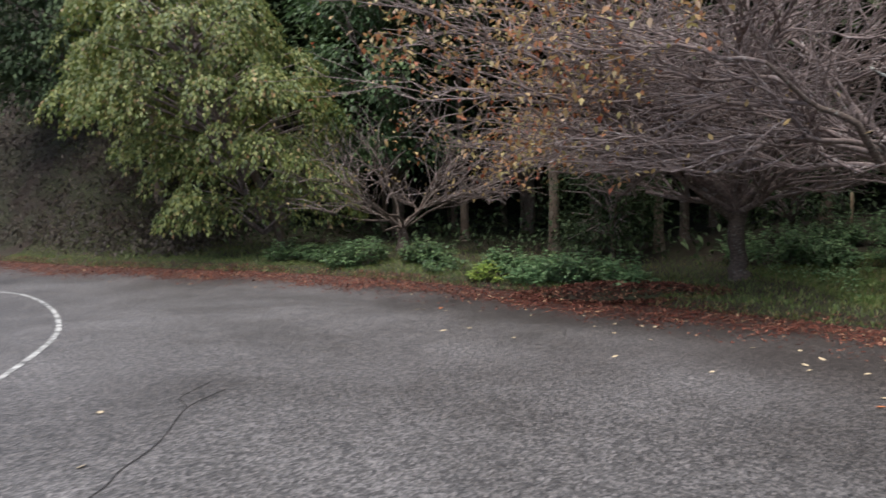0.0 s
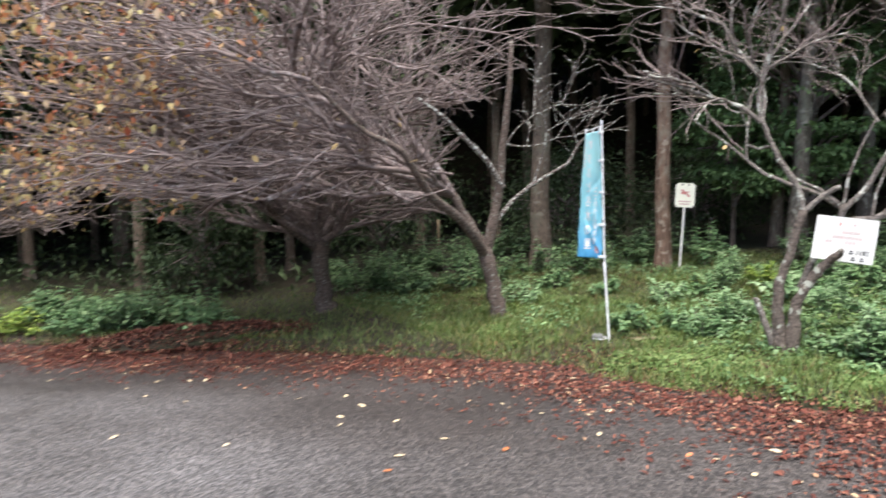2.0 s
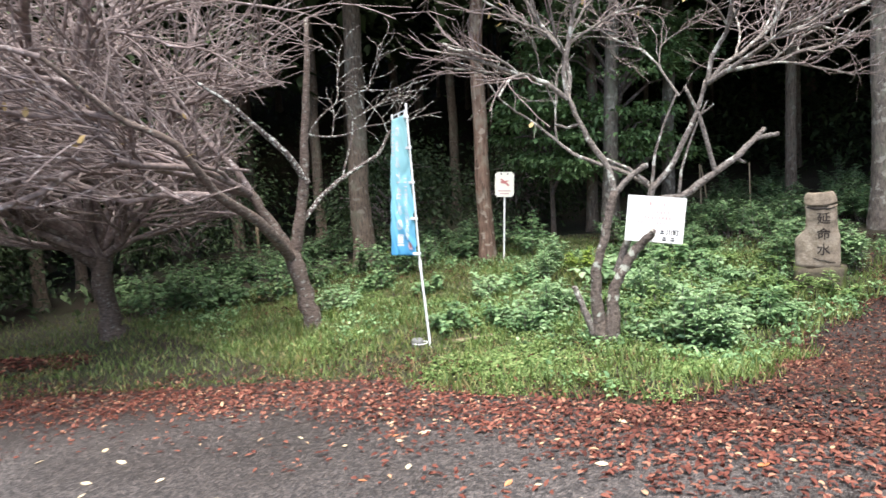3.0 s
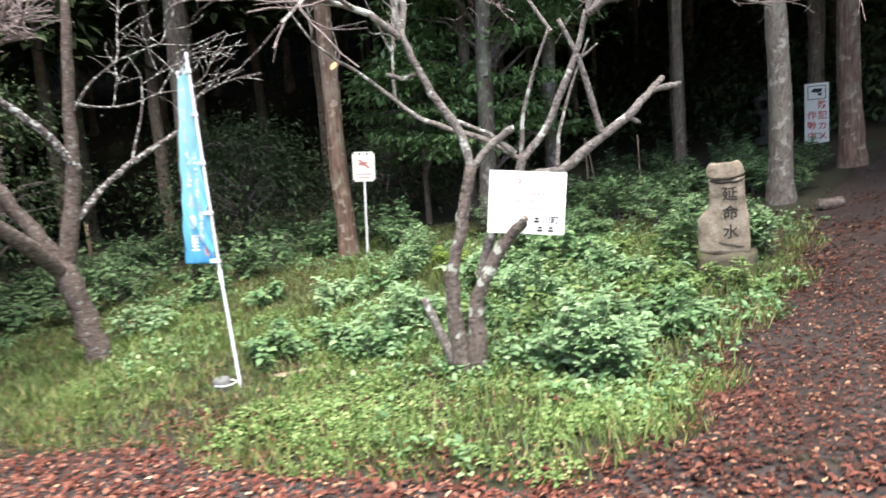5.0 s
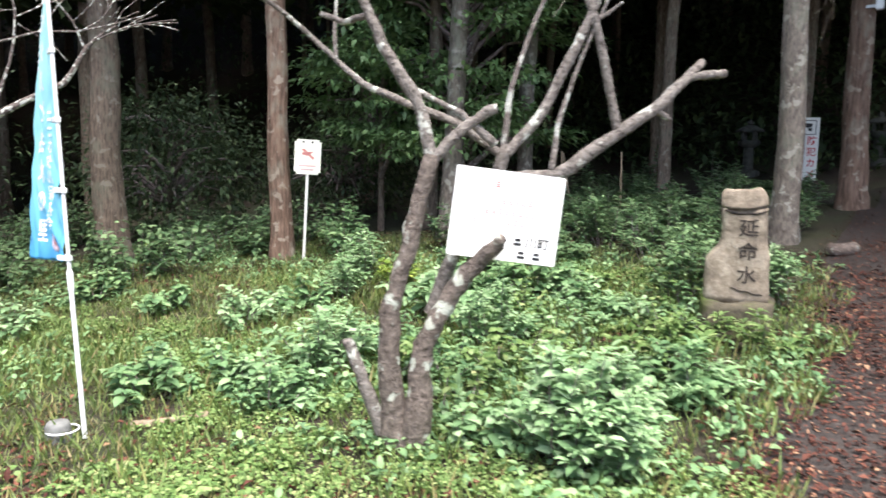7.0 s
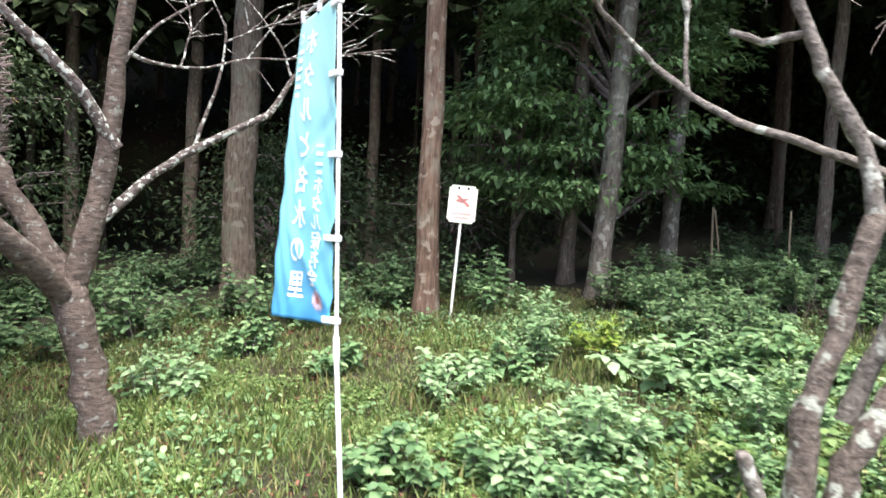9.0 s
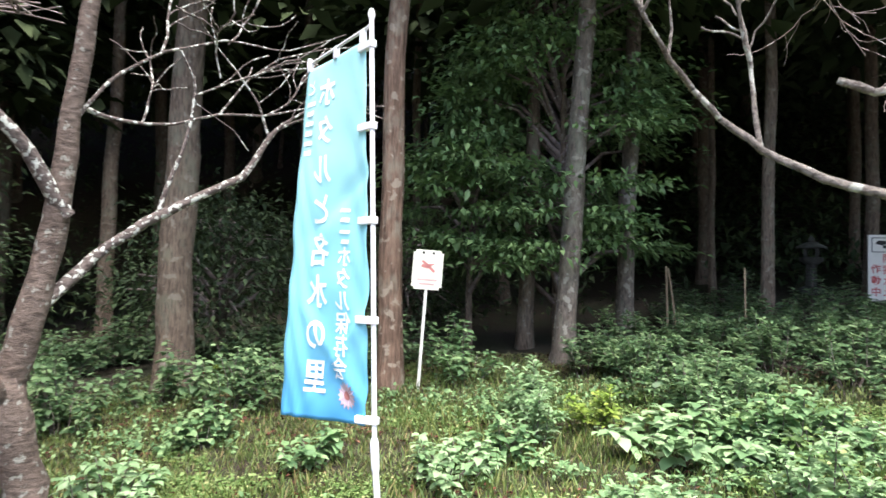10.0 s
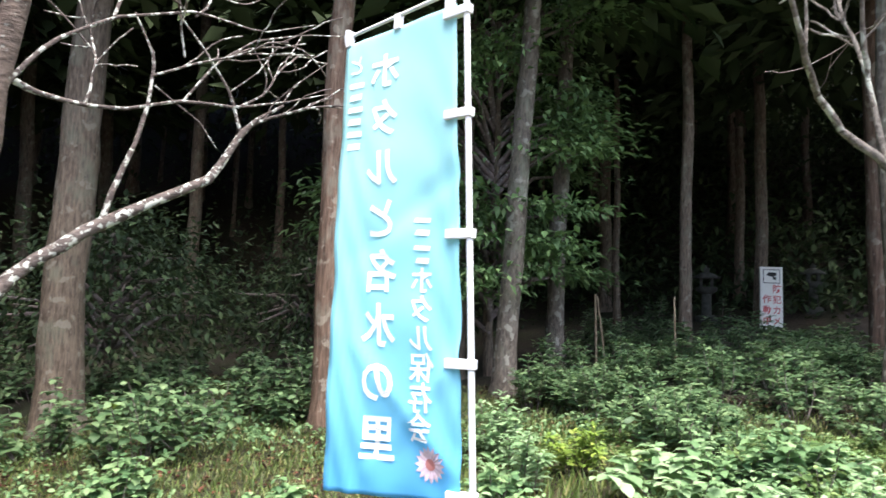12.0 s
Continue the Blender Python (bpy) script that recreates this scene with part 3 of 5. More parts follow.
# ---- leafy shrubs ----
def shrub(x, y, radius, height, material, label, n=420, size=0.13, width=0.45, whorls=True, group="shrubs on the bank", name="shrub"):
    n, size = (n, size) if whorls else (0.8 * n, 0.82 * size)
    ob = thing(name, (x, y, gz(x, y)), label, "shrub", group)
    stems = Bundle()
    at, along, sz = [], [], []
    nodes = (0.42, 0.6, 0.76, 0.89, 1.0) if whorls else (0.4, 0.58, 0.74, 0.88, 1.0)
    per = 7 if whorls else 4
    for k in range(max(5, round(1.15 * n / (per * len(nodes))))):
        a, rr = rng.uniform(0, 2 * np.pi), radius * math.sqrt(rng.uniform(0, 1))
        top = np.array([math.cos(a) * rr, math.sin(a) * rr, height * (1 - 0.6 * (rr / radius) ** 2) * rng.uniform(0.7, 1.05)])
        foot = np.array([top[0] * 0.3, top[1] * 0.3, -0.05])
        mid = (foot + top) / 2 + rng.normal(0, 0.04, 3)
        v, f = tube([foot, mid, top], [0.007, 0.005, 0.003], 4)
        stems.add(v, f)
        turn = rng.uniform(0, 6.28)
        for t in nodes:
            p = (1 - t) ** 2 * foot + 2 * t * (1 - t) * mid + t * t * top
            turn += 1.9
            for i in range(per):
                a = turn + 2 * np.pi * i / per + rng.normal(0, 0.2)
                at.append(p + rng.normal(0, 0.012, 3))
                along.append((math.cos(a), math.sin(a), rng.uniform(0.0, 0.5) if whorls else rng.uniform(-0.35, 0.25)))
                sz.append(size * rng.uniform(0.6, 1.1) * (0.72 if t == 1.0 else 1.0))
    put("stem", stems.mesh("stem", M_TWIG), ob)
    v, f = round_leaves(np.array(at), np.array(along), np.array(sz), width * 1.05)
    put("foliage", mesh_of("foliage", v, f, material), ob)
    return ob


GREEN = "low evergreen shrub with glossy pointed leaves"
HYD = "leafy hydrangea-like shrub with broad green leaves"
shrub(9.56, 5.27, 0.39, 0.72, M_PALEGREEN, "rounded evergreen shrub with whorled pale green leaves by the cherry", 1500, 0.115, 0.42)
shrub(8.97, 8.2, 0.36, 0.36, M_BROAD, HYD, 340, 0.14, 0.6, False)
shrub(9.3, 7.8, 0.3, 0.34, M_BROAD, HYD, 260, 0.14, 0.6, False)
shrub(9.85, 7.4, 0.38, 0.6, M_PALEGREEN, GREEN, 480, 0.13, 0.34)
shrub(10.96, 8.86, 0.36, 0.4, M_BROAD, HYD, 300, 0.14, 0.6, False)
shrub(12.1, 9.15, 0.3, 0.75, M_PALEGREEN, "upright shrub with bright young leaves", 420, 0.13, 0.36)
shrub(10.9, 6.6, 0.36, 0.5, M_PALEGREEN, GREEN, 380, 0.12, 0.4)
shrub(10.65, 6.1, 0.3, 0.34, M_WEED, HYD, 260, 0.11, 0.55, False)
shrub(9.02, 10.95, 0.42, 0.42, M_PALEGREEN, HYD, 320, 0.15, 0.5, False)
shrub(10.34, 11.5, 0.36, 0.4, M_BROAD, HYD, 280, 0.15, 0.6, False)
shrub(10.3, 10.2, 0.34, 0.34, M_BROAD, HYD, 260, 0.14, 0.6, False)
shrub(10.33, 8.95, 0.42, 0.42, M_PALEGREEN, HYD, 380, 0.14, 0.55, False)
shrub(11.41, 8.78, 0.3, 0.62, M_PALEGREEN, GREEN, 380, 0.12, 0.36)
shrub(12.0, 8.45, 0.28, 0.5, M_LIME, "upright shrub with yellow-green young leaves", 260, 0.12, 0.36)
shrub(11.6, 7.6, 0.62, 0.42, M_PALEGREEN, "clump of large pale green leaves on the bank", 330, 0.22, 0.62, False)
shrub(12.0, 6.85, 0.5, 0.5, M_BROAD, HYD, 380, 0.18, 0.6, False)
shrub(13.24, 10.5, 0.45, 0.75, M_BROAD, HYD, 380, 0.16, 0.6, False)
shrub(13.9, 11.2, 0.45, 0.8, M_BROAD, HYD, 380, 0.16, 0.6, False)
shrub(13.16, 4.98, 0.32, 0.6, M_PALEGREEN, GREEN, 360, 0.13, 0.36)
shrub(12.8, 5.75, 0.36, 0.75, M_SHRUB, GREEN, 420, 0.14, 0.36)
shrub(12.35, 13.75, 0.2, 0.32, M_LIME, "small bright yellow-green seedling beside the cedar", 120, 0.13, 0.35)
shrub(9.36, 5.74, 0.15, 0.3, M_PALEGREEN, "broad-leaved plant at the foot of the cherry tree", 60, 0.12, 0.8, False)
for k in range(56):
    x, y = rng.uniform(8.9, 12.6), rng.uniform(4.9, 7.5)
    if y < path_edge(x) + 0.45 or float(edge_distance(np.array([x]), np.array([y]))[0]) < 1.15 or math.hypot(x - 9.14, y - 6.08) < 0.3 or math.hypot(x - 9.5, y - 5.3) < 0.62 or math.hypot(x - 12.3, y - 5.1) < 0.5:
        continue
    shrub(x, y, rng.uniform(0.2, 0.36), rng.uniform(0.2, 0.42), (M_PALEGREEN, M_BROAD, M_WEED, M_PALEGREEN)[k % 4], "leafy green plant on the bank", int(rng.uniform(90, 200)), rng.uniform(0.08, 0.14), (0.42, 0.6, 0.66)[k % 3], k % 3 == 0, name="leafy_plant")
shrub(11.86, 5.3, 0.26, 0.3, M_WEED, "ferny weeds at the foot of the carved stone", 220, 0.12, 0.3)
shrub(11.9, 4.84, 0.28, 0.34, M_WEED, "ferny weeds at the foot of the carved stone", 240, 0.12, 0.3)
shrub(10.75, 5.15, 0.42, 0.3, M_PALEGREEN, "pale green ferny clump on the bank", 420, 0.13, 0.25)
for k in range(72):
    x, y = rng.uniform(12.7, 19.5), rng.uniform(4.9, 9.4)
    if y < path_edge(x) + 0.55 or (x < 13.0 and y < 6.0) or (x > 13.5 and y < 5.9 and x < 15) or (x < 13 and 6.0 < y < 8.6 and rng.random() < 0.6) or min(math.hypot(x - a, y - b) for a, b in placed) < 0.45:
        continue
    shrub(x, y, rng.uniform(0.4, 0.6), rng.uniform(0.4, 0.78) + 0.01 * (x - 12), M_SHRUB, GREEN, 330, 0.14, 0.36)
for k in range(60):
    x, y = rng.uniform(7.2, 14.5), rng.uniform(10.0, 17.5)
    d = float(edge_distance(np.array([x]), np.array([y]))[0])
    if d < 4.0 or y < 11.0 or (y < 12.6 and x < 10.8) or (x > 12.2 and y < 11.6) or min(math.hypot(x - a, y - b) for a, b in placed) < 0.5:
        continue
    shrub(x, y, rng.uniform(0.45, 0.7), rng.uniform(0.5, 0.95), M_SHRUB, HYD, 330, 0.17, 0.62, False)
for k in range(44):
    x = rng.uniform(-4.5, 5.2)
    y = float(np.interp(x, EDGE[::-1, 0][::-1][:10], EDGE[:10, 1])) + rng.uniform(0.9, 2.8)
    if math.hypot(x - 6.5, y - 14.1) < 0.8 or math.hypot(x + 0.8, y - 20.4) < 0.7:
        continue
    # darker leaves below x 0.6 paint in the shade of the overhanging tree
    shrub(x, y, rng.uniform(0.45, 0.75), rng.uniform(0.4, 0.8), M_EVERGREEN_SHADE if x < 0.6 else M_BROAD if rng.random() < 0.6 else M_SHRUB, HYD, 300, 0.17, 0.6, False, "shrubs along the verge")
shrub(1.5, 14.75, 0.5, 0.42, M_LIME, "bright lime-green leafy plants at the road's edge", 420, 0.16, 0.6, False)
shrub(2.3, 14.3, 0.5, 0.4, M_BROAD, HYD, 380, 0.16, 0.6, False)
shrub(3.1, 14.1, 0.6, 0.6, M_BROAD, HYD, 420, 0.16, 0.6, False)


# ---- cherry trees ----
def flat_leaf(material, name):
    pts = [(0, 0), (0.25, 0.2), (0.55, 0.26), (0.8, 0.15), (1, 0), (0.8, -0.15), (0.55, -0.26), (0.25, -0.2)]
    v = [(a - 0.5, b, 0.10 * abs(b) + 0.05 * (a - 0.5) ** 2) for a, b in pts] + [(a - 0.5, 0, -0.01) for a in (0.25, 0.55, 0.8)]
    f = [(0, 8, 1), (1, 8, 9, 2), (2, 9, 10, 3), (3, 10, 4), (0, 7, 8), (7, 6, 9, 8), (6, 5, 10, 9), (5, 4, 10)]
    return mesh_of(name, v, f, material)


AUTUMN_LEAF = flat_leaf(M_AUTUMN, "leaf")


def clear_of_walk(p):
    return not (p[0] < 7.8 and p[1] < 9.6 and p[2] < 3.6)


def grow(wood, twigs, tips, p, way, length, radius, level, r, droop, last, low, bound=None, thin=1.0):
    """One branch and, from it, its own branches; nothing grows under the height low."""
    n = 7 if level < 2 else 5
    pts, step = [np.array(p, float)], length / n
    way = np.array(way, float)
    way /= np.linalg.norm(way)
    for i in range(n):
        way = way + r.normal(0, (0.2, 0.19, 0.19, 0.18, 0.18)[level], 3)
        way[2] += -droop * 0.12 if way[2] > 0.12 else 0.02
        if pts[-1][2] < low + 0.3 and (level > 0 or i > 2):
            way[2] = max(way[2], 0.05 + 0.3 * r.random())
        way /= np.linalg.norm(way)
        q = pts[-1] + way * step
        if not clear_of_walk(q) or (level > 0 and q[2] < low) or (bound and not bound(q)):
            break
        pts.append(q)
    if len(pts) < 3:
        return
    k = len(pts)
    rad = np.maximum(radius * np.linspace(1, 0.6 if level < last else 0.35, k), (0.02, 0.014, 0.009, 0.0055, 0.0055)[level] * min(1.0, thin))
    v, f = tube(pts, rad, (8, 6, 4, 3, 3)[level])
    (wood if level < 2 else twigs).add(v, f)
    if level >= last:
        tips.append(pts[-1])
        return
    count = {0: 8, 1: 7, 2: 3}[level]
    for i in range(count):
        t = 0.2 + 0.8 * (i + r.uniform(0, 1)) / count
        j = min(int(t * (k - 1)), k - 2)
        at = pts[j] + (pts[j + 1] - pts[j]) * (t * (k - 1) - j)
        fwd = pts[j + 1] - pts[j]
        fwd = fwd / np.linalg.norm(fwd)
        side = r.normal(0, 1, 3)
        side[2] = abs(side[2]) * 0.3
        side -= side @ fwd * fwd
        side /= np.linalg.norm(side)
        grow(wood, twigs, tips, at, fwd * 0.85 + side * 0.5, length * r.uniform(0.42, 0.68), float(np.interp(t * (k - 1), range(k), rad)) * 0.66, level + 1, r, droop, last, low, bound, thin)


def cherry(x, y, stems, limbs, seed, label, droop=0.5, autumn=0, autumn_side=None, low=1.9, thick=1.0, bound=None, bark=M_CHERRY, limb_bark=M_LICHEN, crown_bark=None):
    """A cherry: its stems as points with radii (relative to the foot), then limbs (from point, way, length, radius, levels of twigs)."""
    r = np.random.default_rng(seed)
    base = np.array([x, y, gz(x, y)])
    ob = thing("cherry_tree", base, label, "tree", "cherry trees along the road")
    for k, stem in enumerate(stems):
        pts = np.array([s[:3] for s in stem], float)
        fine = np.linspace(0, len(pts) - 1, 3 * len(pts))
        pts = np.stack([np.interp(fine, range(len(stem)), pts[:, c]) for c in range(3)], 1)
        rad = np.interp(fine, range(len(stem)), [s[3] for s in stem]) * thick
        pts[1:-1] += r.normal(0, 1, (len(pts) - 2, 3)) * rad[1:-1, None] * 0.12
        pts = np.concatenate([pts, pts[-1:] + (pts[-1:] - pts[-2:-1]) * 0.02])
        v, f = tube(pts, np.append(rad * (1 + r.normal(0, 0.05, len(rad))), 0.002), 12)
        put("trunk" if k == 0 else "stem", mesh_of("stem", v, f, bark if k == 0 or sum(s[3] for s in stem) / len(stem) * thick > 0.039 else limb_bark, True), ob)
    tips = []
    for p, way, length, radius, *last in limbs:
        wood, twigs = Bundle(), Bundle()
        grow(wood, twigs, tips, base + np.array(p), way, length, radius, 0, r, droop, last[0] if last else 3, base[2] + low, bound, 1.0 if radius > 0.03 else 0.35)
        if wood.n:
            wood.v = [v - base for v in wood.v]
            limb = put("limb", wood.mesh("limb", crown_bark if crown_bark and radius > 0.03 else limb_bark), ob)
            if twigs.n:
                twigs.v = [v - base for v in twigs.v]
                tagged(put("twig_spray", twigs.mesh("twig_spray", M_TWIG), limb), kind="stuff")
    if autumn and tips:
        at = np.array(tips)
        if autumn_side is not None:
            at = at[autumn_side(at)]
        pick = at[r.integers(0, len(at), autumn)] + r.normal(0, 0.12, (autumn, 3)) - base
        if autumn <= 300:
            for p in pick:
                leaf = put("leaf", AUTUMN_LEAF, ob)
                leaf.matrix_basis = Matrix.Translation(p) @ Euler(r.uniform(-3, 3, 3)).to_matrix().to_4x4() @ Matrix.Scale(r.uniform(0.07, 0.13), 4)
        else:
            v, f = leaves(pick, unit_dirs(autumn) + np.array([0, 0, -0.8]), r.uniform(0.07, 0.15, autumn), 0.65)
            tagged(put("leaf_spray", mesh_of("leaf_spray", v, f, M_AUTUMN), ob, "sparse yellow and orange autumn leaves"), kind="stuff")
    return ob


def ways(n, up, seed, turn=0.0):
    r = np.random.default_rng(seed)
    return [(math.cos(a), math.sin(a), up * r.uniform(0.7, 1.3)) for a in (turn + 2 * math.pi * (k + r.uniform(-0.25, 0.25)) / n for k in range(n))]


def r_wave(p):
    return 1.6 * np.sin(p[:, 2] * 2.1 + p[:, 1] * 1.7)


def above_view(q):
    return q[2] > 1.9 + 0.5 * math.hypot(q[0] - 6.4, q[1] - 7.5) + 0.25 * math.sin(5 * q[0] + 3 * q[1])


def clear_left(q):
    """Off the open gap beside the leaning cherry, or high over it."""
    dx, dy = q[0] - 6.2, q[1] - 6.0
    return dy > 3.05 * dx or q[2] > 1.75 + 0.3 * math.hypot(dx, dy)


def lifted(q):
    """Over the rising underside of the big cherry's crown."""
    far = math.hypot(q[0] - 6.55, q[1] - 14.0)
    return q[2] > gz(6.55, 14.0) + 1.4 + 0.2 * far + 0.16 * math.sin(4 * q[0] + 2.3 * q[1]) * min(far, 1.5)


BARE = "nearly bare spreading cherry tree with grey-purple twigs"
cherry(6.55, 14.0, [[(0, 0, -0.2, 0.25), (0, 0, 0.15, 0.19), (-0.02, 0.0, 0.6, 0.165), (-0.05, 0.02, 1.2, 0.16), (-0.05, 0.05, 1.5, 0.13)],
                    [(0.0, 0.05, 1.1, 0.1), (-0.35, 0.0, 1.45, 0.09), (-0.8, -0.05, 1.75, 0.07), (-1.3, -0.2, 2.3, 0.05)],
                    [(0.0, 0.0, 1.2, 0.09), (0.25, -0.1, 1.8, 0.08), (0.3, -0.1, 2.5, 0.06)]],
       [((-0.05, 0.03, 1.35), w, 4.4, 0.06) for w in ways(8, 0.7, 3, 0.3)] + [((-0.05, 0.03, 1.45), w, 4.8, 0.06) for w in ways(7, 1.5, 4, 0.8)]
       + [((-0.05, 0.03, 1.45), w, 5.6, 0.065) for w in ((-1, -0.2, 1.0), (-0.8, -0.6, 1.25), (-1, 0.3, 1.3))]
       + [((-0.05, 0.03, 1.4), (0.1, 0.05, 1), 3.8, 0.08), ((-0.05, 0.03, 1.4), (-0.45, -0.3, 1), 4.2, 0.08), ((0.3, -0.1, 2.4), (0.5, -0.5, 1), 3.4, 0.06),
          ((-1.3, -0.2, 2.2), (-1, -0.3, 0.35), 3.6, 0.05), ((-0.8, -0.05, 1.75), (-0.9, -0.9, 0.5), 3.4, 0.05), ((-0.05, 0, 1.4), (-1, 0.25, 0.8), 4.6, 0.06)],
       11, BARE, 0.65, 4200, lambda p: p[:, 0] - 0.55 * (p[:, 2] - 2.5) + 0.5 * r_wave(p) < 3.2, 1.55, 1.0, lambda q: lifted(q) and clear_left(q) and ((q[1] > 10.2 and q[1] > 7.5 + 1.7 * (q[0] - 6.4)) or above_view(q)), crown_bark=M_TWIG)
cherry(8.22, 10.45, [[(0.06, -0.06, -0.2, 0.17), (0.03, -0.03, 0.2, 0.13), (-0.05, 0.04, 0.7, 0.115), (-0.12, 0.1, 1.15, 0.12)],
                    [(-0.12, 0.1, 1.05, 0.1), (-0.02, 0.02, 1.5, 0.085), (0.06, -0.03, 2.0, 0.075), (0.1, -0.1, 2.7, 0.062), (0.15, -0.17, 3.4, 0.05), (0.2, -0.2, 4.3, 0.03)],
                    [(-0.12, 0.1, 1.05, 0.09), (-0.3, 0.25, 1.5, 0.08), (-0.55, 0.4, 2.0, 0.065)],
                    [(-0.12, 0.1, 1.0, 0.085), (-0.7, -0.3, 1.55, 0.07), (-1.4, -0.55, 1.98, 0.058), (-2.0, -0.9, 2.6, 0.042), (-2.5, -0.75, 2.85, 0.034), (-3.2, -0.95, 3.4, 0.022)],
                    [(0.02, 0.0, 1.55, 0.04), (0.36, 0.03, 1.87, 0.034), (0.65, -0.14, 2.13, 0.031), (1.12, -0.4, 2.43, 0.027), (1.27, -0.48, 2.73, 0.02), (1.34, -0.53, 2.83, 0.013), (1.48, -0.61, 2.95, 0.008)],
                    [(0.65, -0.14, 2.13, 0.017), (0.7, -0.16, 2.33, 0.015), (0.77, -0.2, 2.56, 0.013), (0.81, -0.23, 2.77, 0.011), (0.83, -0.24, 3.05, 0.008), (0.73, -0.18, 3.27, 0.005)],
                    [(0.2, 0.05, 2.78, 0.02), (0.39, 0.01, 2.73, 0.014), (0.55, -0.08, 2.72, 0.011), (0.71, -0.17, 2.74, 0.01), (0.97, -0.32, 2.85, 0.009), (1.24, -0.47, 2.88, 0.008), (1.48, -0.61, 2.97, 0.006), (1.74, -0.75, 3.09, 0.003)],
                    [(1.27, -0.48, 2.73, 0.011), (1.2, -0.44, 2.96, 0.009), (1.06, -0.37, 3.16, 0.007), (0.92, -0.29, 3.33, 0.004)],
                    [(0.97, -0.32, 2.85, 0.008), (1.12, -0.4, 3.11, 0.007), (1.31, -0.51, 3.3, 0.006), (1.59, -0.67, 3.43, 0.004), (1.83, -0.8, 3.5, 0.003)],
                    [(1.48, -0.61, 2.97, 0.005), (1.54, -0.64, 3.09, 0.004), (1.73, -0.75, 3.29, 0.003)],
                    [(0.84, -0.24, 2.9, 0.005), (1.06, -0.36, 2.75, 0.004), (1.15, -0.41, 2.62, 0.003)],
                    [(1.2, -0.44, 2.96, 0.005), (1.3, -0.55, 3.1, 0.004), (1.42, -0.6, 3.3, 0.003)],
                    [(0.1, -0.05, 2.6, 0.016), (0.35, -0.05, 2.97, 0.011), (0.62, -0.16, 3.2, 0.009), (1.0, -0.34, 3.37, 0.007), (1.3, -0.56, 3.34, 0.005), (1.62, -0.72, 3.5, 0.003)],
                    [(0.1, -0.08, 2.08, 0.05), (-0.18, -0.1, 2.48, 0.042), (-0.5, -0.1, 2.75, 0.036), (-0.9, -0.1, 3.1, 0.026), (-1.3, 0.0, 3.4, 0.018)]],
       [((-0.5, 0.4, 1.95), w, 3.4, 0.055) for w in ((-1, 0.3, 0.6), (-0.5, 1, 0.6), (-0.9, -0.35, 0.7), (-0.2, 0.4, 1), (-1, 0.9, 0.4))]
       + [((-1.4, -0.55, 1.98), (-1, 0.5, 0.5), 2.4, 0.04, 2), ((-2.5, -0.75, 2.85), (-1, 0.7, 0.3), 2.4, 0.04, 2), ((-2.5, -0.75, 2.85), (-0.6, 0.1, 0.8), 2.2, 0.035, 2), ((-3.2, -0.95, 3.4), (-1, 0.3, 0.3), 2.0, 0.031, 2)]
       + [((0.1, -0.1, 2.6), w, 2.8, 0.045) for w in ((-0.7, -0.2, 0.8), (-0.4, 0.7, 0.9), (-0.9, 0.5, 0.4))]
       + [((0.62, -0.16, 3.2), (0.3, 0.1, 0.8), 0.9, 0.01, 1), ((1.0, -0.34, 3.34), (0.5, -0.2, 0.5), 0.8, 0.008, 1), ((0.98, -0.3, 3.1), (-0.2, 0.2, 0.8), 0.6, 0.007, 1),
          ((1.27, -0.48, 2.75), (0.5, -0.25, 0.25), 0.7, 0.01, 1), ((1.24, -0.47, 2.88), (0.5, -0.2, 0.5), 0.7, 0.008, 1), ((0.7, -0.16, 2.4), (-0.3, 0.1, 0.5), 0.5, 0.007, 1),
          ((0.55, -0.08, 2.72), (0.3, -0.1, 0.8), 0.7, 0.008, 1), ((0.82, -0.24, 2.95), (0.5, -0.2, 0.35), 0.8, 0.008, 1)]
       + [((0.06, -0.03, 2.0), w, 3.0, 0.05) for w in ((-0.3, -0.9, 1.1), (0.5, -0.5, 1.3), (-0.9, -0.6, 0.9), (0.3, 0.5, 1.0))],
       12, "bare cherry tree with a leaning dark trunk", 0.4, 60, None, 1.7, 1.0, lambda q: (q[1] > 7.5 + 2.1 * (q[0] - 6.4) and clear_left(q)) or above_view(q) or (q[2] > 2.55 and math.hypot(q[0] - 9.3, q[1] - 10) < 1.0), crown_bark=M_TWIG)
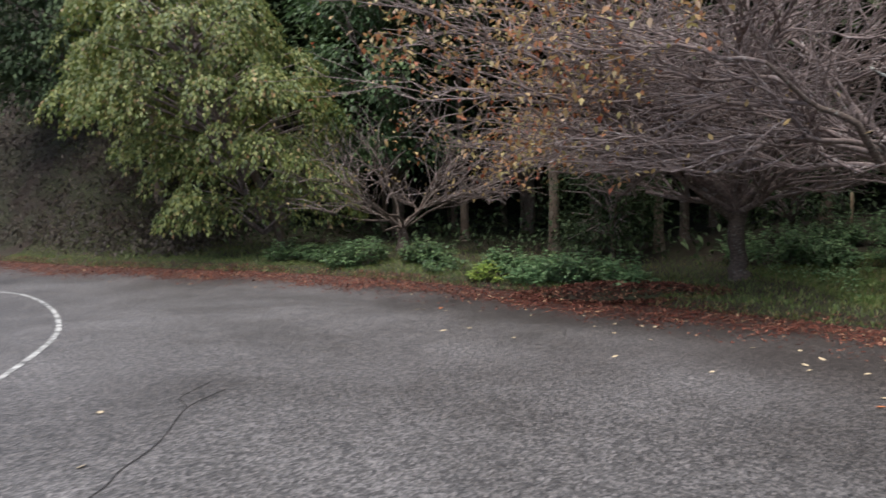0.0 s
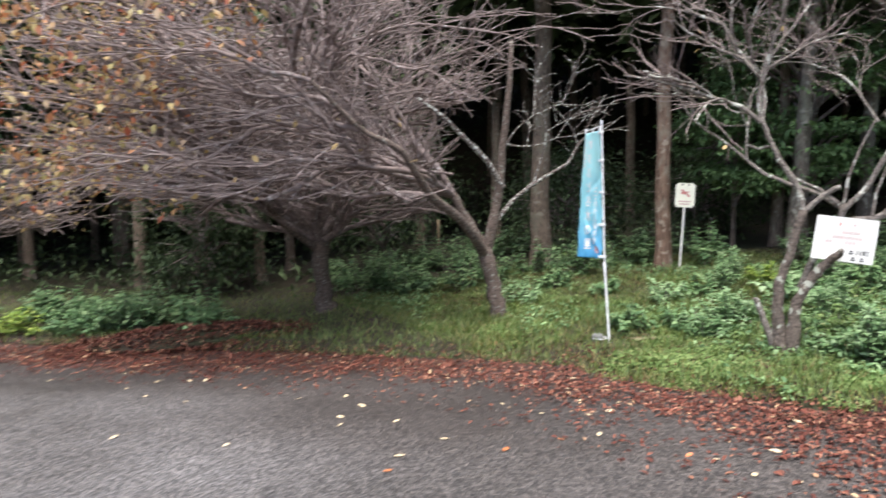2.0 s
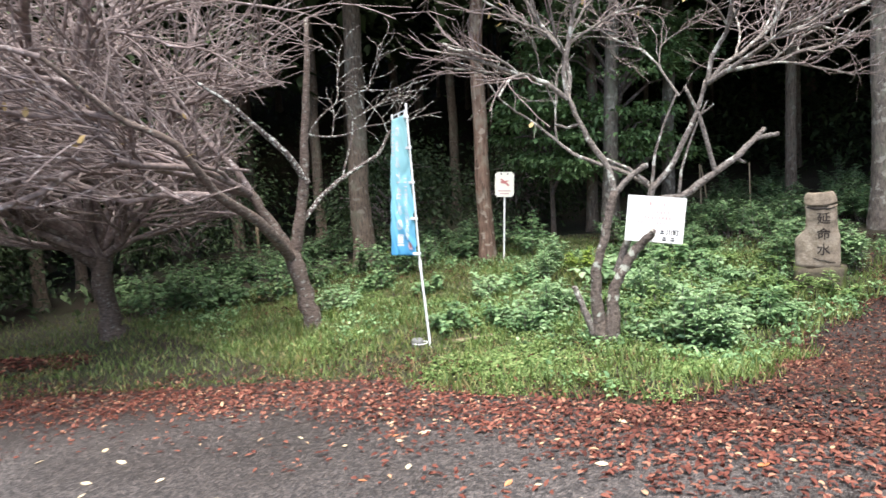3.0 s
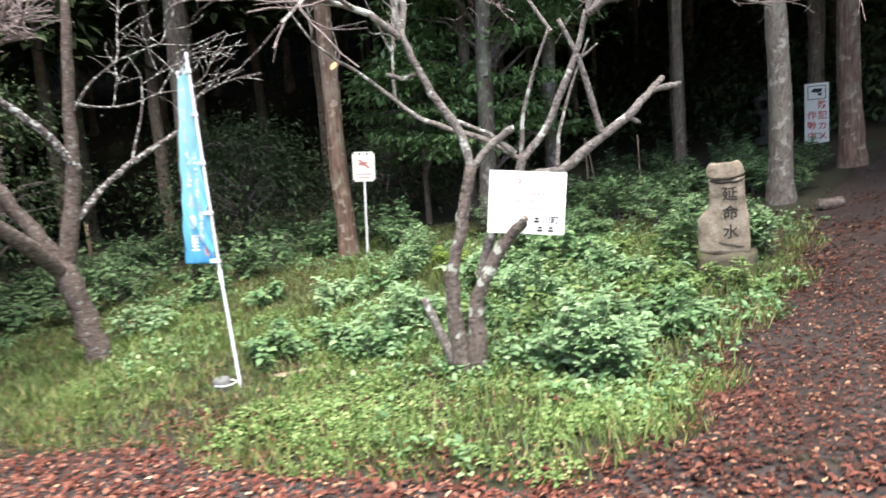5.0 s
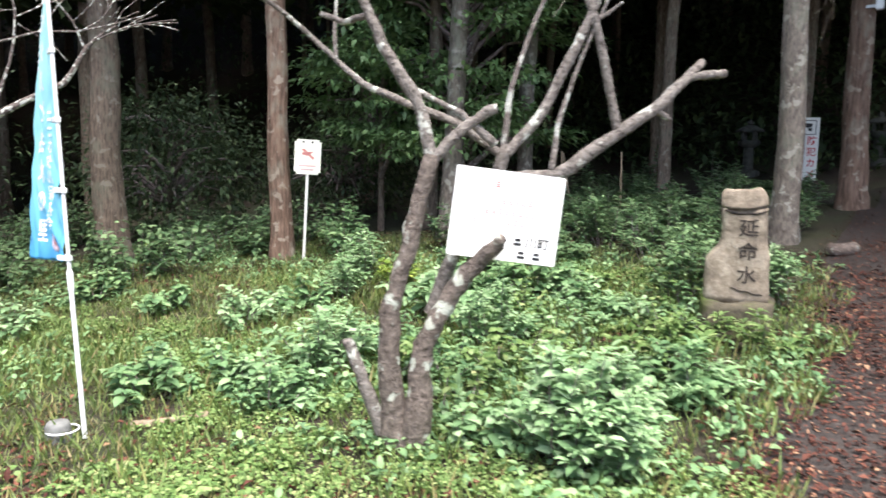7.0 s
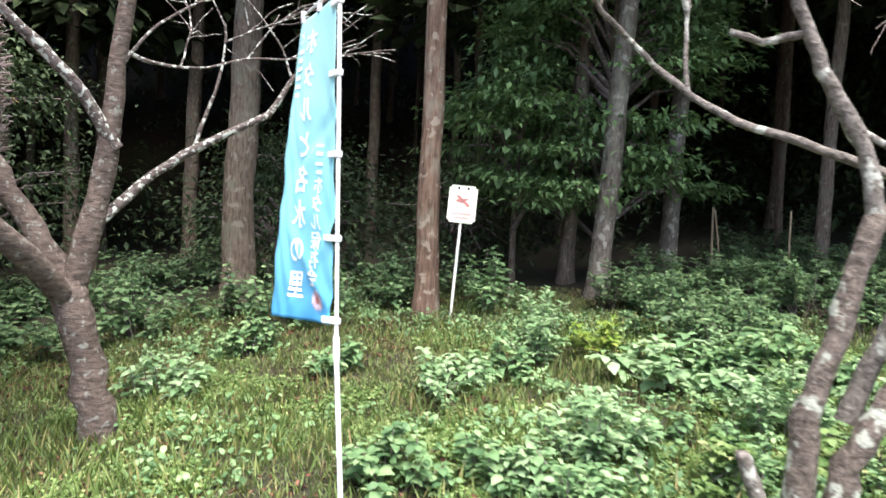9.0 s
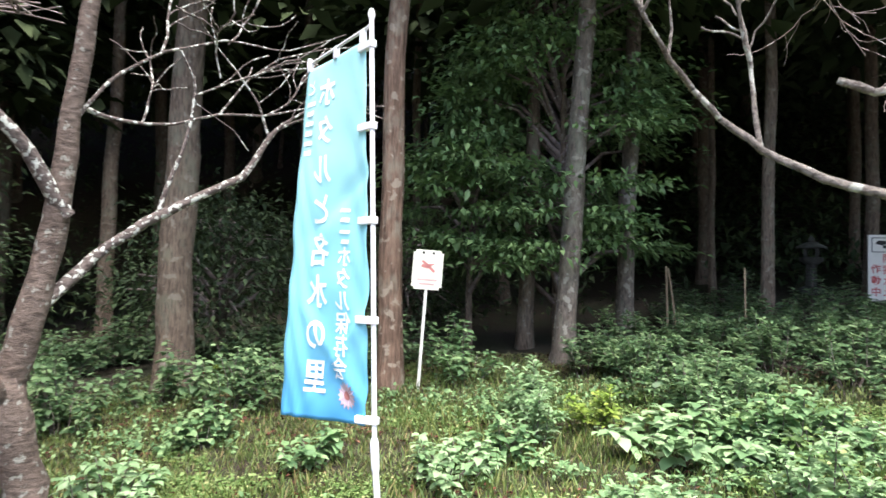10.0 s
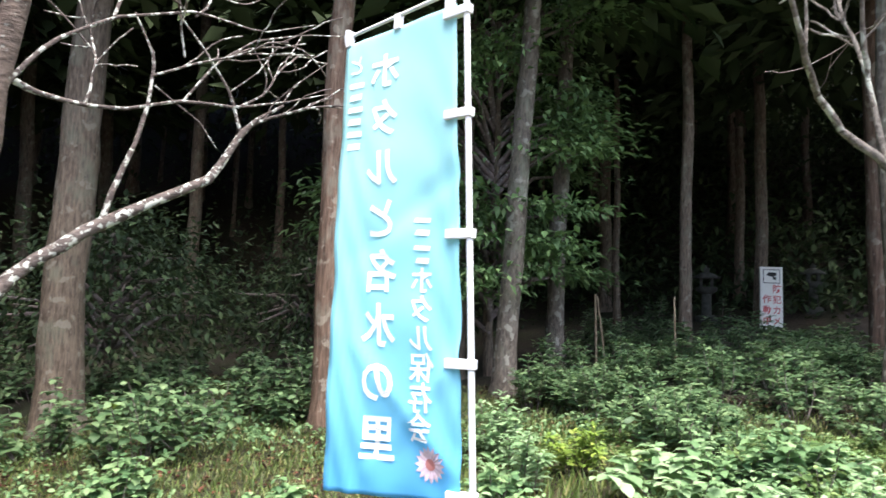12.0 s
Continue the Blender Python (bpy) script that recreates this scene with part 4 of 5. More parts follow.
# the pruned cherry that carries the notice board
cherry(9.14, 6.08, [[(0.0, 0.03, -0.15, 0.13), (-0.03, 0.06, 0.3, 0.085), (-0.04, 0.07, 0.65, 0.07), (-0.02, 0.05, 0.86, 0.064), (0.02, 0.0, 1.06, 0.06), (0.06, -0.05, 1.33, 0.055), (0.1, -0.1, 1.57, 0.055)],
                    [(0.1, -0.1, 1.53, 0.045), (0.06, -0.05, 1.8, 0.042), (0.0, 0.02, 1.95, 0.04), (-0.06, 0.1, 2.12, 0.036), (-0.12, 0.17, 2.31, 0.032), (-0.17, 0.24, 2.55, 0.028)],
                    [(0.42, -0.3, 1.58, 0.03), (0.3, -0.1, 1.74, 0.028), (0.18, 0.16, 1.85, 0.026), (0.2, 0.45, 1.95, 0.024), (0.25, 0.7, 2.1, 0.022), (0.2, 0.88, 2.26, 0.02), (0.1, 0.98, 2.38, 0.018), (-0.08, 1.04, 2.48, 0.015), (-0.26, 1.1, 2.62, 0.012), (-0.36, 1.2, 2.85, 0.009), (-0.4, 1.35, 3.2, 0.005)],
                    [(0.24, 0.72, 2.12, 0.016), (0.26, 0.75, 2.3, 0.014), (0.3, 0.77, 2.5, 0.013), (0.36, 0.8, 2.68, 0.011), (0.46, 0.85, 2.85, 0.008)],
                    [(0.3, 0.77, 2.5, 0.014), (0.22, 0.8, 2.68, 0.012), (0.1, 0.82, 2.9, 0.007)],
                    [(-0.08, 1.04, 2.48, 0.009), (-0.06, 1.03, 2.6, 0.008), (-0.1, 1.04, 2.8, 0.004)],
                    [(-0.26, 1.1, 2.62, 0.01), (-0.3, 1.0, 2.75, 0.009), (-0.5, 0.95, 2.95, 0.004)],
                    [(0.1, -0.1, 1.55, 0.045), (0.19, -0.22, 1.69, 0.036), (0.26, -0.31, 1.78, 0.034), (0.29, -0.36, 1.8, 0.034)],
                    [(0.05, 0.0, 1.9, 0.018), (0.2, -0.2, 1.78, 0.022), (0.3, -0.35, 1.62, 0.03)],
                    [(0.02, -0.02, -0.1, 0.12), (0.06, -0.06, 0.3, 0.085), (0.07, -0.07, 0.55, 0.075), (0.14, -0.16, 0.8, 0.066), (0.22, -0.26, 0.98, 0.06), (0.22, -0.4, 1.1, 0.05), (0.2, -0.46, 1.16, 0.035)],
                    [(0.19, -0.04, 0.72, 0.06), (0.24, -0.11, 1.0, 0.05), (0.31, -0.20, 1.25, 0.046), (0.39, -0.29, 1.45, 0.045), (0.44, -0.34, 1.62, 0.045)],
                    [(0.43, -0.34, 1.58, 0.04), (0.55, -0.49, 1.8, 0.036), (0.63, -0.59, 2.08, 0.034), (0.69, -0.68, 2.3, 0.03), (0.75, -0.74, 2.6, 0.026)],
                    [(0.42, -0.32, 1.55, 0.025), (0.43, -0.35, 1.9, 0.02), (0.49, -0.43, 2.2, 0.016), (0.57, -0.53, 2.5, 0.012)],
                    [(0.45, -0.38, 1.45, 0.05), (0.61, -0.57, 1.48, 0.048), (0.79, -0.78, 1.68, 0.045), (0.93, -0.94, 1.82, 0.04), (1.14, -1.04, 2.0, 0.036), (1.31, -1.06, 2.1, 0.03)],
                    [(1.16, -1.04, 2.0, 0.032), (1.28, -1.12, 2.03, 0.03), (1.37, -1.17, 2.04, 0.028)],
                    [(0.93, -0.94, 1.82, 0.03), (0.99, -0.97, 1.79, 0.022), (1.03, -0.99, 1.77, 0.014)],
                    [(0.68, -0.67, 2.25, 0.016), (0.74, -0.74, 2.3, 0.013), (0.8, -0.79, 2.36, 0.009)],
                    [(-0.1, 0.15, 2.25, 0.022), (-0.12, 0.3, 2.22, 0.02), (-0.16, 0.42, 2.27, 0.018)],
                    [(0.81, -0.79, 1.7, 0.034), (0.75, -0.74, 2.0, 0.028), (0.69, -0.68, 2.3, 0.024), (0.61, -0.59, 2.55, 0.02)],
                    [(0.57, -0.53, 1.5, 0.022), (0.59, -0.55, 1.75, 0.018), (0.67, -0.64, 2.1, 0.014), (0.75, -0.75, 2.4, 0.01)],
                    [(-0.05, 0.1, 0.1, 0.055), (-0.1, 0.18, 0.35, 0.045), (-0.14, 0.24, 0.55, 0.04), (-0.15, 0.26, 0.6, 0.035)]],
       [((-0.17, 0.24, 2.5), w, 1.9, 0.026) for w in ((-0.5, 0.5, 0.7), (-0.1, 0.1, 1.0), (0.3, 0.5, 0.7))]
       + [((0.66, -0.8, 2.55), w, 1.8, 0.024) for w in ((0.5, -0.6, 0.6), (0.1, -0.1, 1.0), (0.7, 0.2, 0.6), (-0.4, -0.6, 0.7))]
       + [((0.48, -0.6, 2.45), (0.1, 0.3, 1), 1.5, 0.014)]
       + [((-0.26, 1.1, 2.62), (-0.1, 0.2, 0.8), 0.5, 0.007, 1), ((0.46, 0.85, 2.85), (0.2, 0.1, 0.9), 0.6, 0.007, 1), ((0.1, 0.82, 2.9), (0.1, 0.1, 0.9), 0.5, 0.006, 1), ((0.3, 0.77, 2.5), (0.3, 0.0, 0.7), 0.5, 0.006, 1)],
       13, "pruned cherry tree with forked lichen-spotted stems, carrying a notice board", 0.12, 14, None, 1.8, 0.78, lambda q: q[1] < 7.4 - 0.06 * (q[0] - 6.4) or q[2] > 1.75 + 0.45 * math.hypot(q[0] - 6.4, q[1] - 7.4), M_PRUNED, M_PALELIMB)
cherry(-0.85, 20.2, [[(0, 0, -0.2, 0.22), (0, 0, 0.3, 0.16), (0, 0, 0.75, 0.15)]],
       [((0, 0, 0.7), w, 3.1, 0.04, 2) for w in ways(12, 0.8, 5)], 14, "small spreading cherry tree with few orange leaves", 0.25, 260, None, 1.2, 1.0, None, M_CHERRY, M_CHERRY)


# ---- leafy trees ----
def broadleaf(x, y, height, radius, base, material, label, n, size, trunk_r=0.14, droop=0.8, seed=0, name="broadleaf_tree", lean=(0.0, 0.0), puffs=60, puff=0.75, habit="puffs"):
    """Trunk, limbs reaching to leaf sprays; the sprays hang, with gaps between them."""
    r = np.random.default_rng(seed)
    ob = thing(name, (x, y, gz(x, y)), label, "tree")
    tb, lb = Bundle(), Bundle()
    z = np.linspace(-0.2, height * 0.8, 8)
    p = np.stack([lean[0] * z + 0.08 * np.sin(z), lean[1] * z + 0.06 * np.sin(z * 1.3), z], 1)
    v, f = tube(p, trunk_r * (1.25 - z / height), 10)
    tb.add(v, f)
    put("trunk", tb.mesh("trunk", M_CEDAR), ob)
    at, along = [], []
    for k in range(puffs):
        t = r.uniform(0, 1)
        zc = base + (height - base) * t
        a = r.uniform(0, 2 * np.pi)
        reach = radius * math.sqrt(max(0.05, 1 - (2 * t - 0.75) ** 2 / 1.6)) * r.uniform(0.45, 1.0)
        c = np.array([math.cos(a) * reach + lean[0] * zc, math.sin(a) * reach + lean[1] * zc, zc])
        foot = np.array([lean[0] * zc, lean[1] * zc, max(0.6, zc - 0.5 * reach)])
        if foot[2] < height * 0.78:
            v, f = tube([foot, (foot + c) / 2 + (0, 0, 0.25), c], [0.045, 0.03, 0.012], 5)
            lb.add(v, f)
        m = n // puffs
        if habit == "arching":
            # sprays that arch outwards and hang
            b = r.integers(0, 7, m)
            turn = a + np.linspace(-1.3, 1.3, 7)[b]
            s_ = r.uniform(0, 1, m) ** 0.8
            run, fall = puff * 1.5 * s_ * (0.7 + 0.06 * b), puff * 1.2 * s_ ** 2.2
            at.append(c + np.stack([np.cos(turn) * run, np.sin(turn) * run, 0.12 * puff * np.sin(np.pi * s_) - fall], 1) + r.normal(0, 0.06, (m, 3)))
            along.append(np.stack([np.cos(turn), np.sin(turn), -0.5 - 1.6 * s_], 1) + r.normal(0, 0.4, (m, 3)))
            continue
        off = r.normal(0, 1, (m, 3)) * np.array([0.5, 0.5, 0.09 if habit == "tiers" else 0.38]) * puff
        out = off * 0.6 + (c - (0, 0, c[2])) * 0.35
        off[:, 2] -= droop * 0.35 * (np.hypot(off[:, 0], off[:, 1])) * 1.2
        at.append(c + off)
        along.append(out + np.array([0, 0, -droop]) + r.normal(0, 0.4, (m, 3)))
    if lb.n:
        put("branchwork", lb.mesh("branchwork", M_TWIG), ob)
    at, along = np.concatenate(at), np.concatenate(along)
    v, f = leaves(at, along, r.uniform(0.6, 1.2, len(at)) * size, 0.5)
    put("foliage", mesh_of("foliage", v, f, material), ob)
    return ob


broadleaf(-4.6, 20.9, 9.0, 3.2, 1.5, M_OLIVE, "drooping yellow-green broadleaf tree at the roadside", 54000, 0.13, 0.13, 1.2, 1, lean=(-0.32, -0.1), puffs=150, puff=0.72, habit="arching")
broadleaf(-9.6, 23.4, 9.5, 2.6, 1.5, M_OLIVE, "drooping olive-green tree behind the verge", 20000, 0.15, 0.16, 1.0, 2, puffs=60, puff=0.85, habit="arching")
broadleaf(-1.5, 25.0, 11.0, 3.2, 3.0, M_EVERGREEN_SHADE, "dark evergreen tree at the forest edge", 15000, 0.24, 0.2, 0.6, 3, puffs=110)
broadleaf(3.5, 26.5, 12.0, 3.4, 3.2, M_DARK, "dark evergreen tree at the forest edge", 15000, 0.24, 0.2, 0.6, 4, puffs=110)
broadleaf(-13.5, 25.5, 8.0, 3.0, 1.0, M_DARK, "dark broadleaf tree on the steep bank", 14000, 0.26, 0.18, 0.7, 5, puffs=90)
broadleaf(-11.0, 27.5, 10.0, 3.2, 2.0, M_SHRUB, "green broadleaf tree on the steep bank", 14000, 0.26, 0.18, 0.8, 6, puffs=100)
broadleaf(15.95, 10.45, 7.0, 1.8, 1.3, M_TIER, "evergreen tree with layered sprays growing among the cedars", 17000, 0.15, 0.07, 0.15, 7, puffs=105, puff=0.66, habit="tiers")
broadleaf(15.2, 11.6, 4.4, 1.1, 1.3, M_TIER, "evergreen sapling with layered sprays among the cedars", 7000, 0.15, 0.05, 0.15, 8, puffs=44, puff=0.6, habit="tiers")
broadleaf(13.6, 15.4, 2.4, 1.5, 0.4, M_DARK, "dark evergreen sapling in the forest shade", 5000, 0.13, 0.06, 0.15, 9, puffs=50)
broadleaf(16.5, 13.8, 2.0, 1.5, 0.3, M_DARK, "dark evergreen sapling in the forest shade", 4000, 0.13, 0.06, 0.15, 10, puffs=50)
broadleaf(9.5, 18.0, 4.0, 1.8, 0.8, M_DARK, "dark evergreen sapling in the forest shade", 6000, 0.13, 0.06, 0.15, 11, puffs=50)
broadleaf(5.0, 18.6, 3.2, 1.5, 0.5, M_DARK, "dark evergreen sapling in the forest shade", 6000, 0.13, 0.06, 0.15, 12, puffs=50)


# ---- the banner on its pole ----
FOOT, KNEE, TOP = np.array([8.4, 8.0, gz(8.4, 8.0)]), np.array([8.425, 8.13, 1.0]), np.array([8.42, 8.21, 2.86])


def on_pole(z):
    return FOOT + (KNEE - FOOT) * (z - FOOT[2]) / (KNEE[2] - FOOT[2]) if z < KNEE[2] else KNEE + (TOP - KNEE) * (z - KNEE[2]) / (TOP[2] - KNEE[2])


banner = thing("banner_flag", FOOT, "sky-blue vertical banner with white lettering on a white pole", "banner")


def local_tube(name, pts, radii, material, parent, sides=10, label=""):
    v, f = tube(np.array(pts) - FOOT, radii, sides)
    return put(name, mesh_of(name, v, f, material, True), parent, label)


local_tube("pole", [on_pole(-0.1), on_pole(1.0), on_pole(1.02)], [0.0135, 0.0135, 0.0135], M_WHITE, banner)
local_tube("upper_pole", [on_pole(1.0), on_pole(2.0), TOP], [0.011, 0.011, 0.011], M_WHITE, banner)
local_tube("pole_joint", [on_pole(0.93), on_pole(0.95), on_pole(1.05), on_pole(1.07)], [0.014, 0.018, 0.018, 0.012], M_WHITE, banner)
local_tube("pole_cap", [on_pole(2.84), on_pole(2.86), on_pole(2.885)], [0.012, 0.017, 0.01], M_WHITE, banner)
T0, T1 = on_pole(2.815), np.array([8.665, 8.80, 2.80])
local_tube("crossbar", [T0, T1], [0.008, 0.007], M_WHITE, banner, 8)
local_tube("crossbar_knob", [T1 + (0, 0, 0.03), T1, T1 - (0, 0, 0.03)], [0.012, 0.016, 0.012], M_WHITE, banner, 8)
BT, BB = 2.765, 1.115


def cloth_at(u, w):
    """The cloth, u from the pole outwards, w from top to bottom."""
    z = BT + (BB - BT) * w
    pole = on_pole(z)
    top = (T1 - T0) * np.array([1, 1, 0])
    low = np.array([0.0, 0.54, 0])
    k = w ** 0.75
    out = top * (1 - k) + low * k
    p = pole + out * (0.07 + 0.93 * u)
    nrm = np.array([-out[1], out[0], 0]) / np.linalg.norm(out)
    crease = 0.02 * math.exp(-((w - 0.72 - 0.35 * u) / 0.03) ** 2) + 0.016 * math.exp(-((w - 0.95 + 0.3 * u) / 0.025) ** 2) - 0.015 * math.exp(-((w - 0.35 - 0.2 * u) / 0.03) ** 2)
    ripple = crease * (1.1 - u) + 0.004 * math.sin(38 * (w + 0.5 * u) + 3 * math.sin(7 * u)) * (0.3 + w) + 0.007 * math.sin(9 * u + 7 * w) * (0.3 + w) * (1.2 - u) + 0.004 * math.sin(16 * w - 5 * u) * u + 0.007 * math.sin(26 * (w - 0.4 * u)) * w * (1.2 - u)
    p = p + nrm * ripple
    p[2] += -0.02 * u * w
    return p, nrm


nu, nw = 24, 96
cv = np.array([cloth_at(i / nu, j / nw)[0] for j in range(nw + 1) for i in range(nu + 1)]) - FOOT
ii, jj = np.meshgrid(np.arange(nu), np.arange(nw))
b0 = (jj * (nu + 1) + ii).ravel()
cloth = put("cloth", mesh_of("cloth", cv, np.stack([b0, b0 + 1, b0 + nu + 2, b0 + nu + 1], -1), M_CLOTH, True), banner)
cloth.modifiers.new("thickness", "SOLIDIFY").thickness = 0.0012
for w in (0.02, 0.235, 0.48, 0.735, 0.985):
    a, nrm = cloth_at(0.06, w)
    c = on_pole(a[2])
    o = np.array([c[0] - a[0], c[1] - a[1], 0.0])
    o /= np.linalg.norm(o)
    m = Matrix.Translation(Vector((a + c) / 2 - FOOT)) @ Matrix.Rotation(math.atan2(o[1], o[0]), 4, "Z")
    part("pole_loop", box(np.linalg.norm(c[:2] - a[:2]) + 0.035, 0.03, 0.032, m, 0.004), M_WHITE, banner)
for u in (0.05, 0.5, 0.97):
    a, nrm = cloth_at(u, 0.0)
    m = Matrix.Translation(Vector(a + (0, 0, 0.02) - FOOT)) @ Matrix.Rotation(math.atan2((T1 - T0)[1], (T1 - T0)[0]), 4, "Z")
    part("top_loop", box(0.035, 0.02, 0.06, m, 0.003), M_WHITE, banner)


def glyphs(text, size):
    """Flat outlines of a text, centred, as vertices and faces."""
    c = bpy.data.curves.new("glyph", "FONT")
    c.body, c.size, c.align_x, c.align_y = text, size, "CENTER", "CENTER"
    c.resolution_u, c.offset = 3, (0.0036 if size == 0.155 else 0.0022) * size / 0.155
    o = bpy.data.objects.new("glyph", c)
    scene.collection.objects.link(o)
    bpy.context.view_layer.update()
    me = bpy.data.meshes.new_from_object(o.evaluated_get(bpy.context.evaluated_depsgraph_get()))
    v = np.array([x.co[:] for x in me.vertices])
    f = [tuple(p.vertices) for p in me.polygons]
    bpy.data.objects.remove(o)
    bpy.data.meshes.remove(me)
    bpy.data.curves.remove(c)
    return v, f


BW = 0.56


def on_cloth(name, v, f, u, w, material, label=""):
    """Lays a flat drawing on the cloth's back, where it reads mirrored, following the folds."""
    out = []
    for x, y, _ in v:
        p, nrm = cloth_at(u - x / BW * -1.0, w - y / (BT - BB))
        out.append(p + nrm * 0.004 - FOOT)
    return put(name, mesh_of(name, out, f, material), banner, label)


def blob(n, r0, r1=None):
    """A ring of petals or a disc."""
    pts = [(math.cos(a) * (r0 if k % 2 == 0 or r1 is None else r1), math.sin(a) * (r0 if k % 2 == 0 or r1 is None else r1), 0) for k, a in enumerate(2 * math.pi * i / n for i in range(n))]
    return np.array([(0, 0, 0)] + pts), [(0, 1 + i, 1 + (i + 1) % n) for i in range(n)]


for k, ch in enumerate("ホタルと名水の里"):
    v, f = glyphs(ch, 0.155)
    on_cloth("letter", v, f, 0.60, 0.105 + 0.113 * k, M_PRINT)
for k in range(4):
    v, f = glyphs("と", 0.085) if k == 0 else (np.array([(-0.04, 0.008, 0), (0.04, 0.012, 0), (0.036, 0.034, 0), (-0.04, 0.03, 0), (-0.03, -0.042, 0), (0.036, -0.038, 0), (0.03, -0.014, 0), (-0.034, -0.017, 0)]), [(0, 1, 2, 3), (4, 5, 6, 7)])
    on_cloth("small_letter", v, f, 0.87, 0.07 + 0.06 * k, M_PRINT)
for k in range(8):
    if k < 2:
        v, f = np.array([(-0.03, 0.01, 0), (0.035, 0.015, 0), (0.03, 0.03, 0), (-0.035, 0.026, 0), (-0.025, -0.035, 0), (0.03, -0.03, 0), (0.02, -0.012, 0), (-0.03, -0.015, 0)]), [(0, 1, 2, 3), (4, 5, 6, 7)]
    else:
        v, f = glyphs("ホタル保存会"[k - 2], 0.1)
    on_cloth("small_letter", v, f, 0.27, 0.46 + 0.058 * k, M_PRINT)
v, f = blob(32, 0.062, 0.044)
on_cloth("flower_print", v, f, 0.2, 0.93, M_PINK, "printed pink flower")
v, f = blob(12, 0.02)
fc = on_cloth("flower_heart", v, f, 0.2, 0.93, M_FADERED)
fc.location = Vector(cloth_at(0.2, 0.93)[1]) * 0.003
block = thing("concrete_block", (8.29, 8.1, gz(8.29, 8.1)), "small grey concrete cylinder beside the banner pole", "block")
v, f = tube([(0, 0, -0.05), (0, 0, 0.0), (0, 0, 0.1), (0, 0, 0.12), (0, 0, 0.122)], [0.07, 0.075, 0.07, 0.06, 0.001], 16)
put("body", mesh_of("body", v, f, M_CONCRETE, True), block)
v, f = tube([(0.09 * math.cos(a) + 0.02, 0.085 * math.sin(a) - 0.02, 0.07) for a in np.linspace(0, 6.283, 20)], np.full(20, 0.006), 5)
put("cord", mesh_of("cord", v, f, M_WHITE, True), block, "white cord tied round to the pole")


# ---- signs ----
def face_matrix(centre, right, up):
    """A pose whose x runs along right, z along up, and whose front is -y."""
    r = Vector(right).normalized()
    u = (Vector(up) - r * Vector(up).dot(r)).normalized()
    return Matrix.Translation(centre) @ Matrix((r, u.cross(r), u)).transposed().to_4x4()


def decal(name, v, f, x, z, y, material, parent):
    out = [(x + a, y, z + b) for a, b, _ in v]
    return put(name, mesh_of(name, out, f, material), parent)


def bar(w, h):
    return np.array([(-w / 2, -h / 2, 0), (w / 2, -h / 2, 0), (w / 2, h / 2, 0), (-w / 2, h / 2, 0)]), [(0, 1, 2, 3)]


def sheet(name, w, h, t, material, parent, corner=0.02):
    bm = box(w, t, h)
    bmesh.ops.bevel(bm, geom=[e for e in bm.edges if abs(e.verts[0].co.y - e.verts[1].co.y) > t / 2], offset=corner, segments=4, affect="EDGES")
    return part(name, bm, material, parent)


# the small sign on a post by the cedar
sign = new("small_sign")
tagged(sign, "small cream sign with a red picture on a thin post", "sign")
sign.matrix_world = face_matrix((12.81, 10.81, 1.83), (0.216, -0.29, -0.02), (0, 0, 1))
sheet("panel", 0.36, 0.47, 0.012, M_CREAM, sign, 0.03)
v, f = tube([(0, 0.022, -1.6), (0, 0.022, 0.2)], [0.02, 0.02], 8)
put("post", mesh_of("post", v, f, M_SIGN, True), sign)
for x in (-0.06, 0.06):
    v, f = blob(10, 0.016)
    decal("bolt", v, f, x, 0.2, -0.009, M_INK, sign)
v, f = np.array([(-0.11, 0.09, 0), (-0.06, 0.1, 0), (0.12, -0.05, 0), (0.09, -0.08, 0), (-0.1, 0.0, 0), (0.11, 0.06, 0), (0.0, -0.02, 0), (-0.09, 0.04, 0)]), [(0, 1, 2, 3), (4, 6, 5, 7)]
decal("picture", v * 0.8, f, 0, 0.03, -0.009, M_FADERED, sign)
for k in range(2):
    decal("unreadable_text", *bar(0.24 - 0.06 * k, 0.022), 0, -0.12 - 0.05 * k, -0.009, M_FADED, sign)

# the notice board tied into the cherry tree
board = new("notice_board")
tagged(board, "white notice board with faded print hanging tilted in the cherry tree", "sign")
board.matrix_world = face_matrix((9.45, 5.665, 1.475), (0.36, -0.45, -0.068), (0.05, 0.01, 1))
sheet("panel", 0.56, 0.455, 0.01, M_SIGN, board, 0.004)
for z, x0, count, m in ((0.155, -0.06, 1, M_FADERED), (0.155, 0.07, 1, M_FADED), (0.075, -0.02, 5, M_FADED), (0.02, -0.1, 8, M_FADED), (-0.03, -0.16, 2, M_FADED), (-0.03, 0.02, 3, M_FADED)):
    for i in range(count):
        for dz, w in ((0.01, 0.026), (-0.002, 0.02), (-0.012, 0.026)):
            decal("unreadable_text", *bar(w, 0.006), x0 + 0.034 * i, z + dz, -0.008, m, board)
v, f = glyphs("川町", 0.062)
decal("lettering", v, f, 0.175, -0.125, -0.008, M_INK, board)
for x, z in ((0.075, -0.125), (0.1, -0.19), (0.18, -0.19)):
    for dz, w in ((0.012, 0.03), (-0.01, 0.04)):
        decal("unreadable_text", *bar(w, 0.014), x, z + dz, -0.008, M_INK, board)

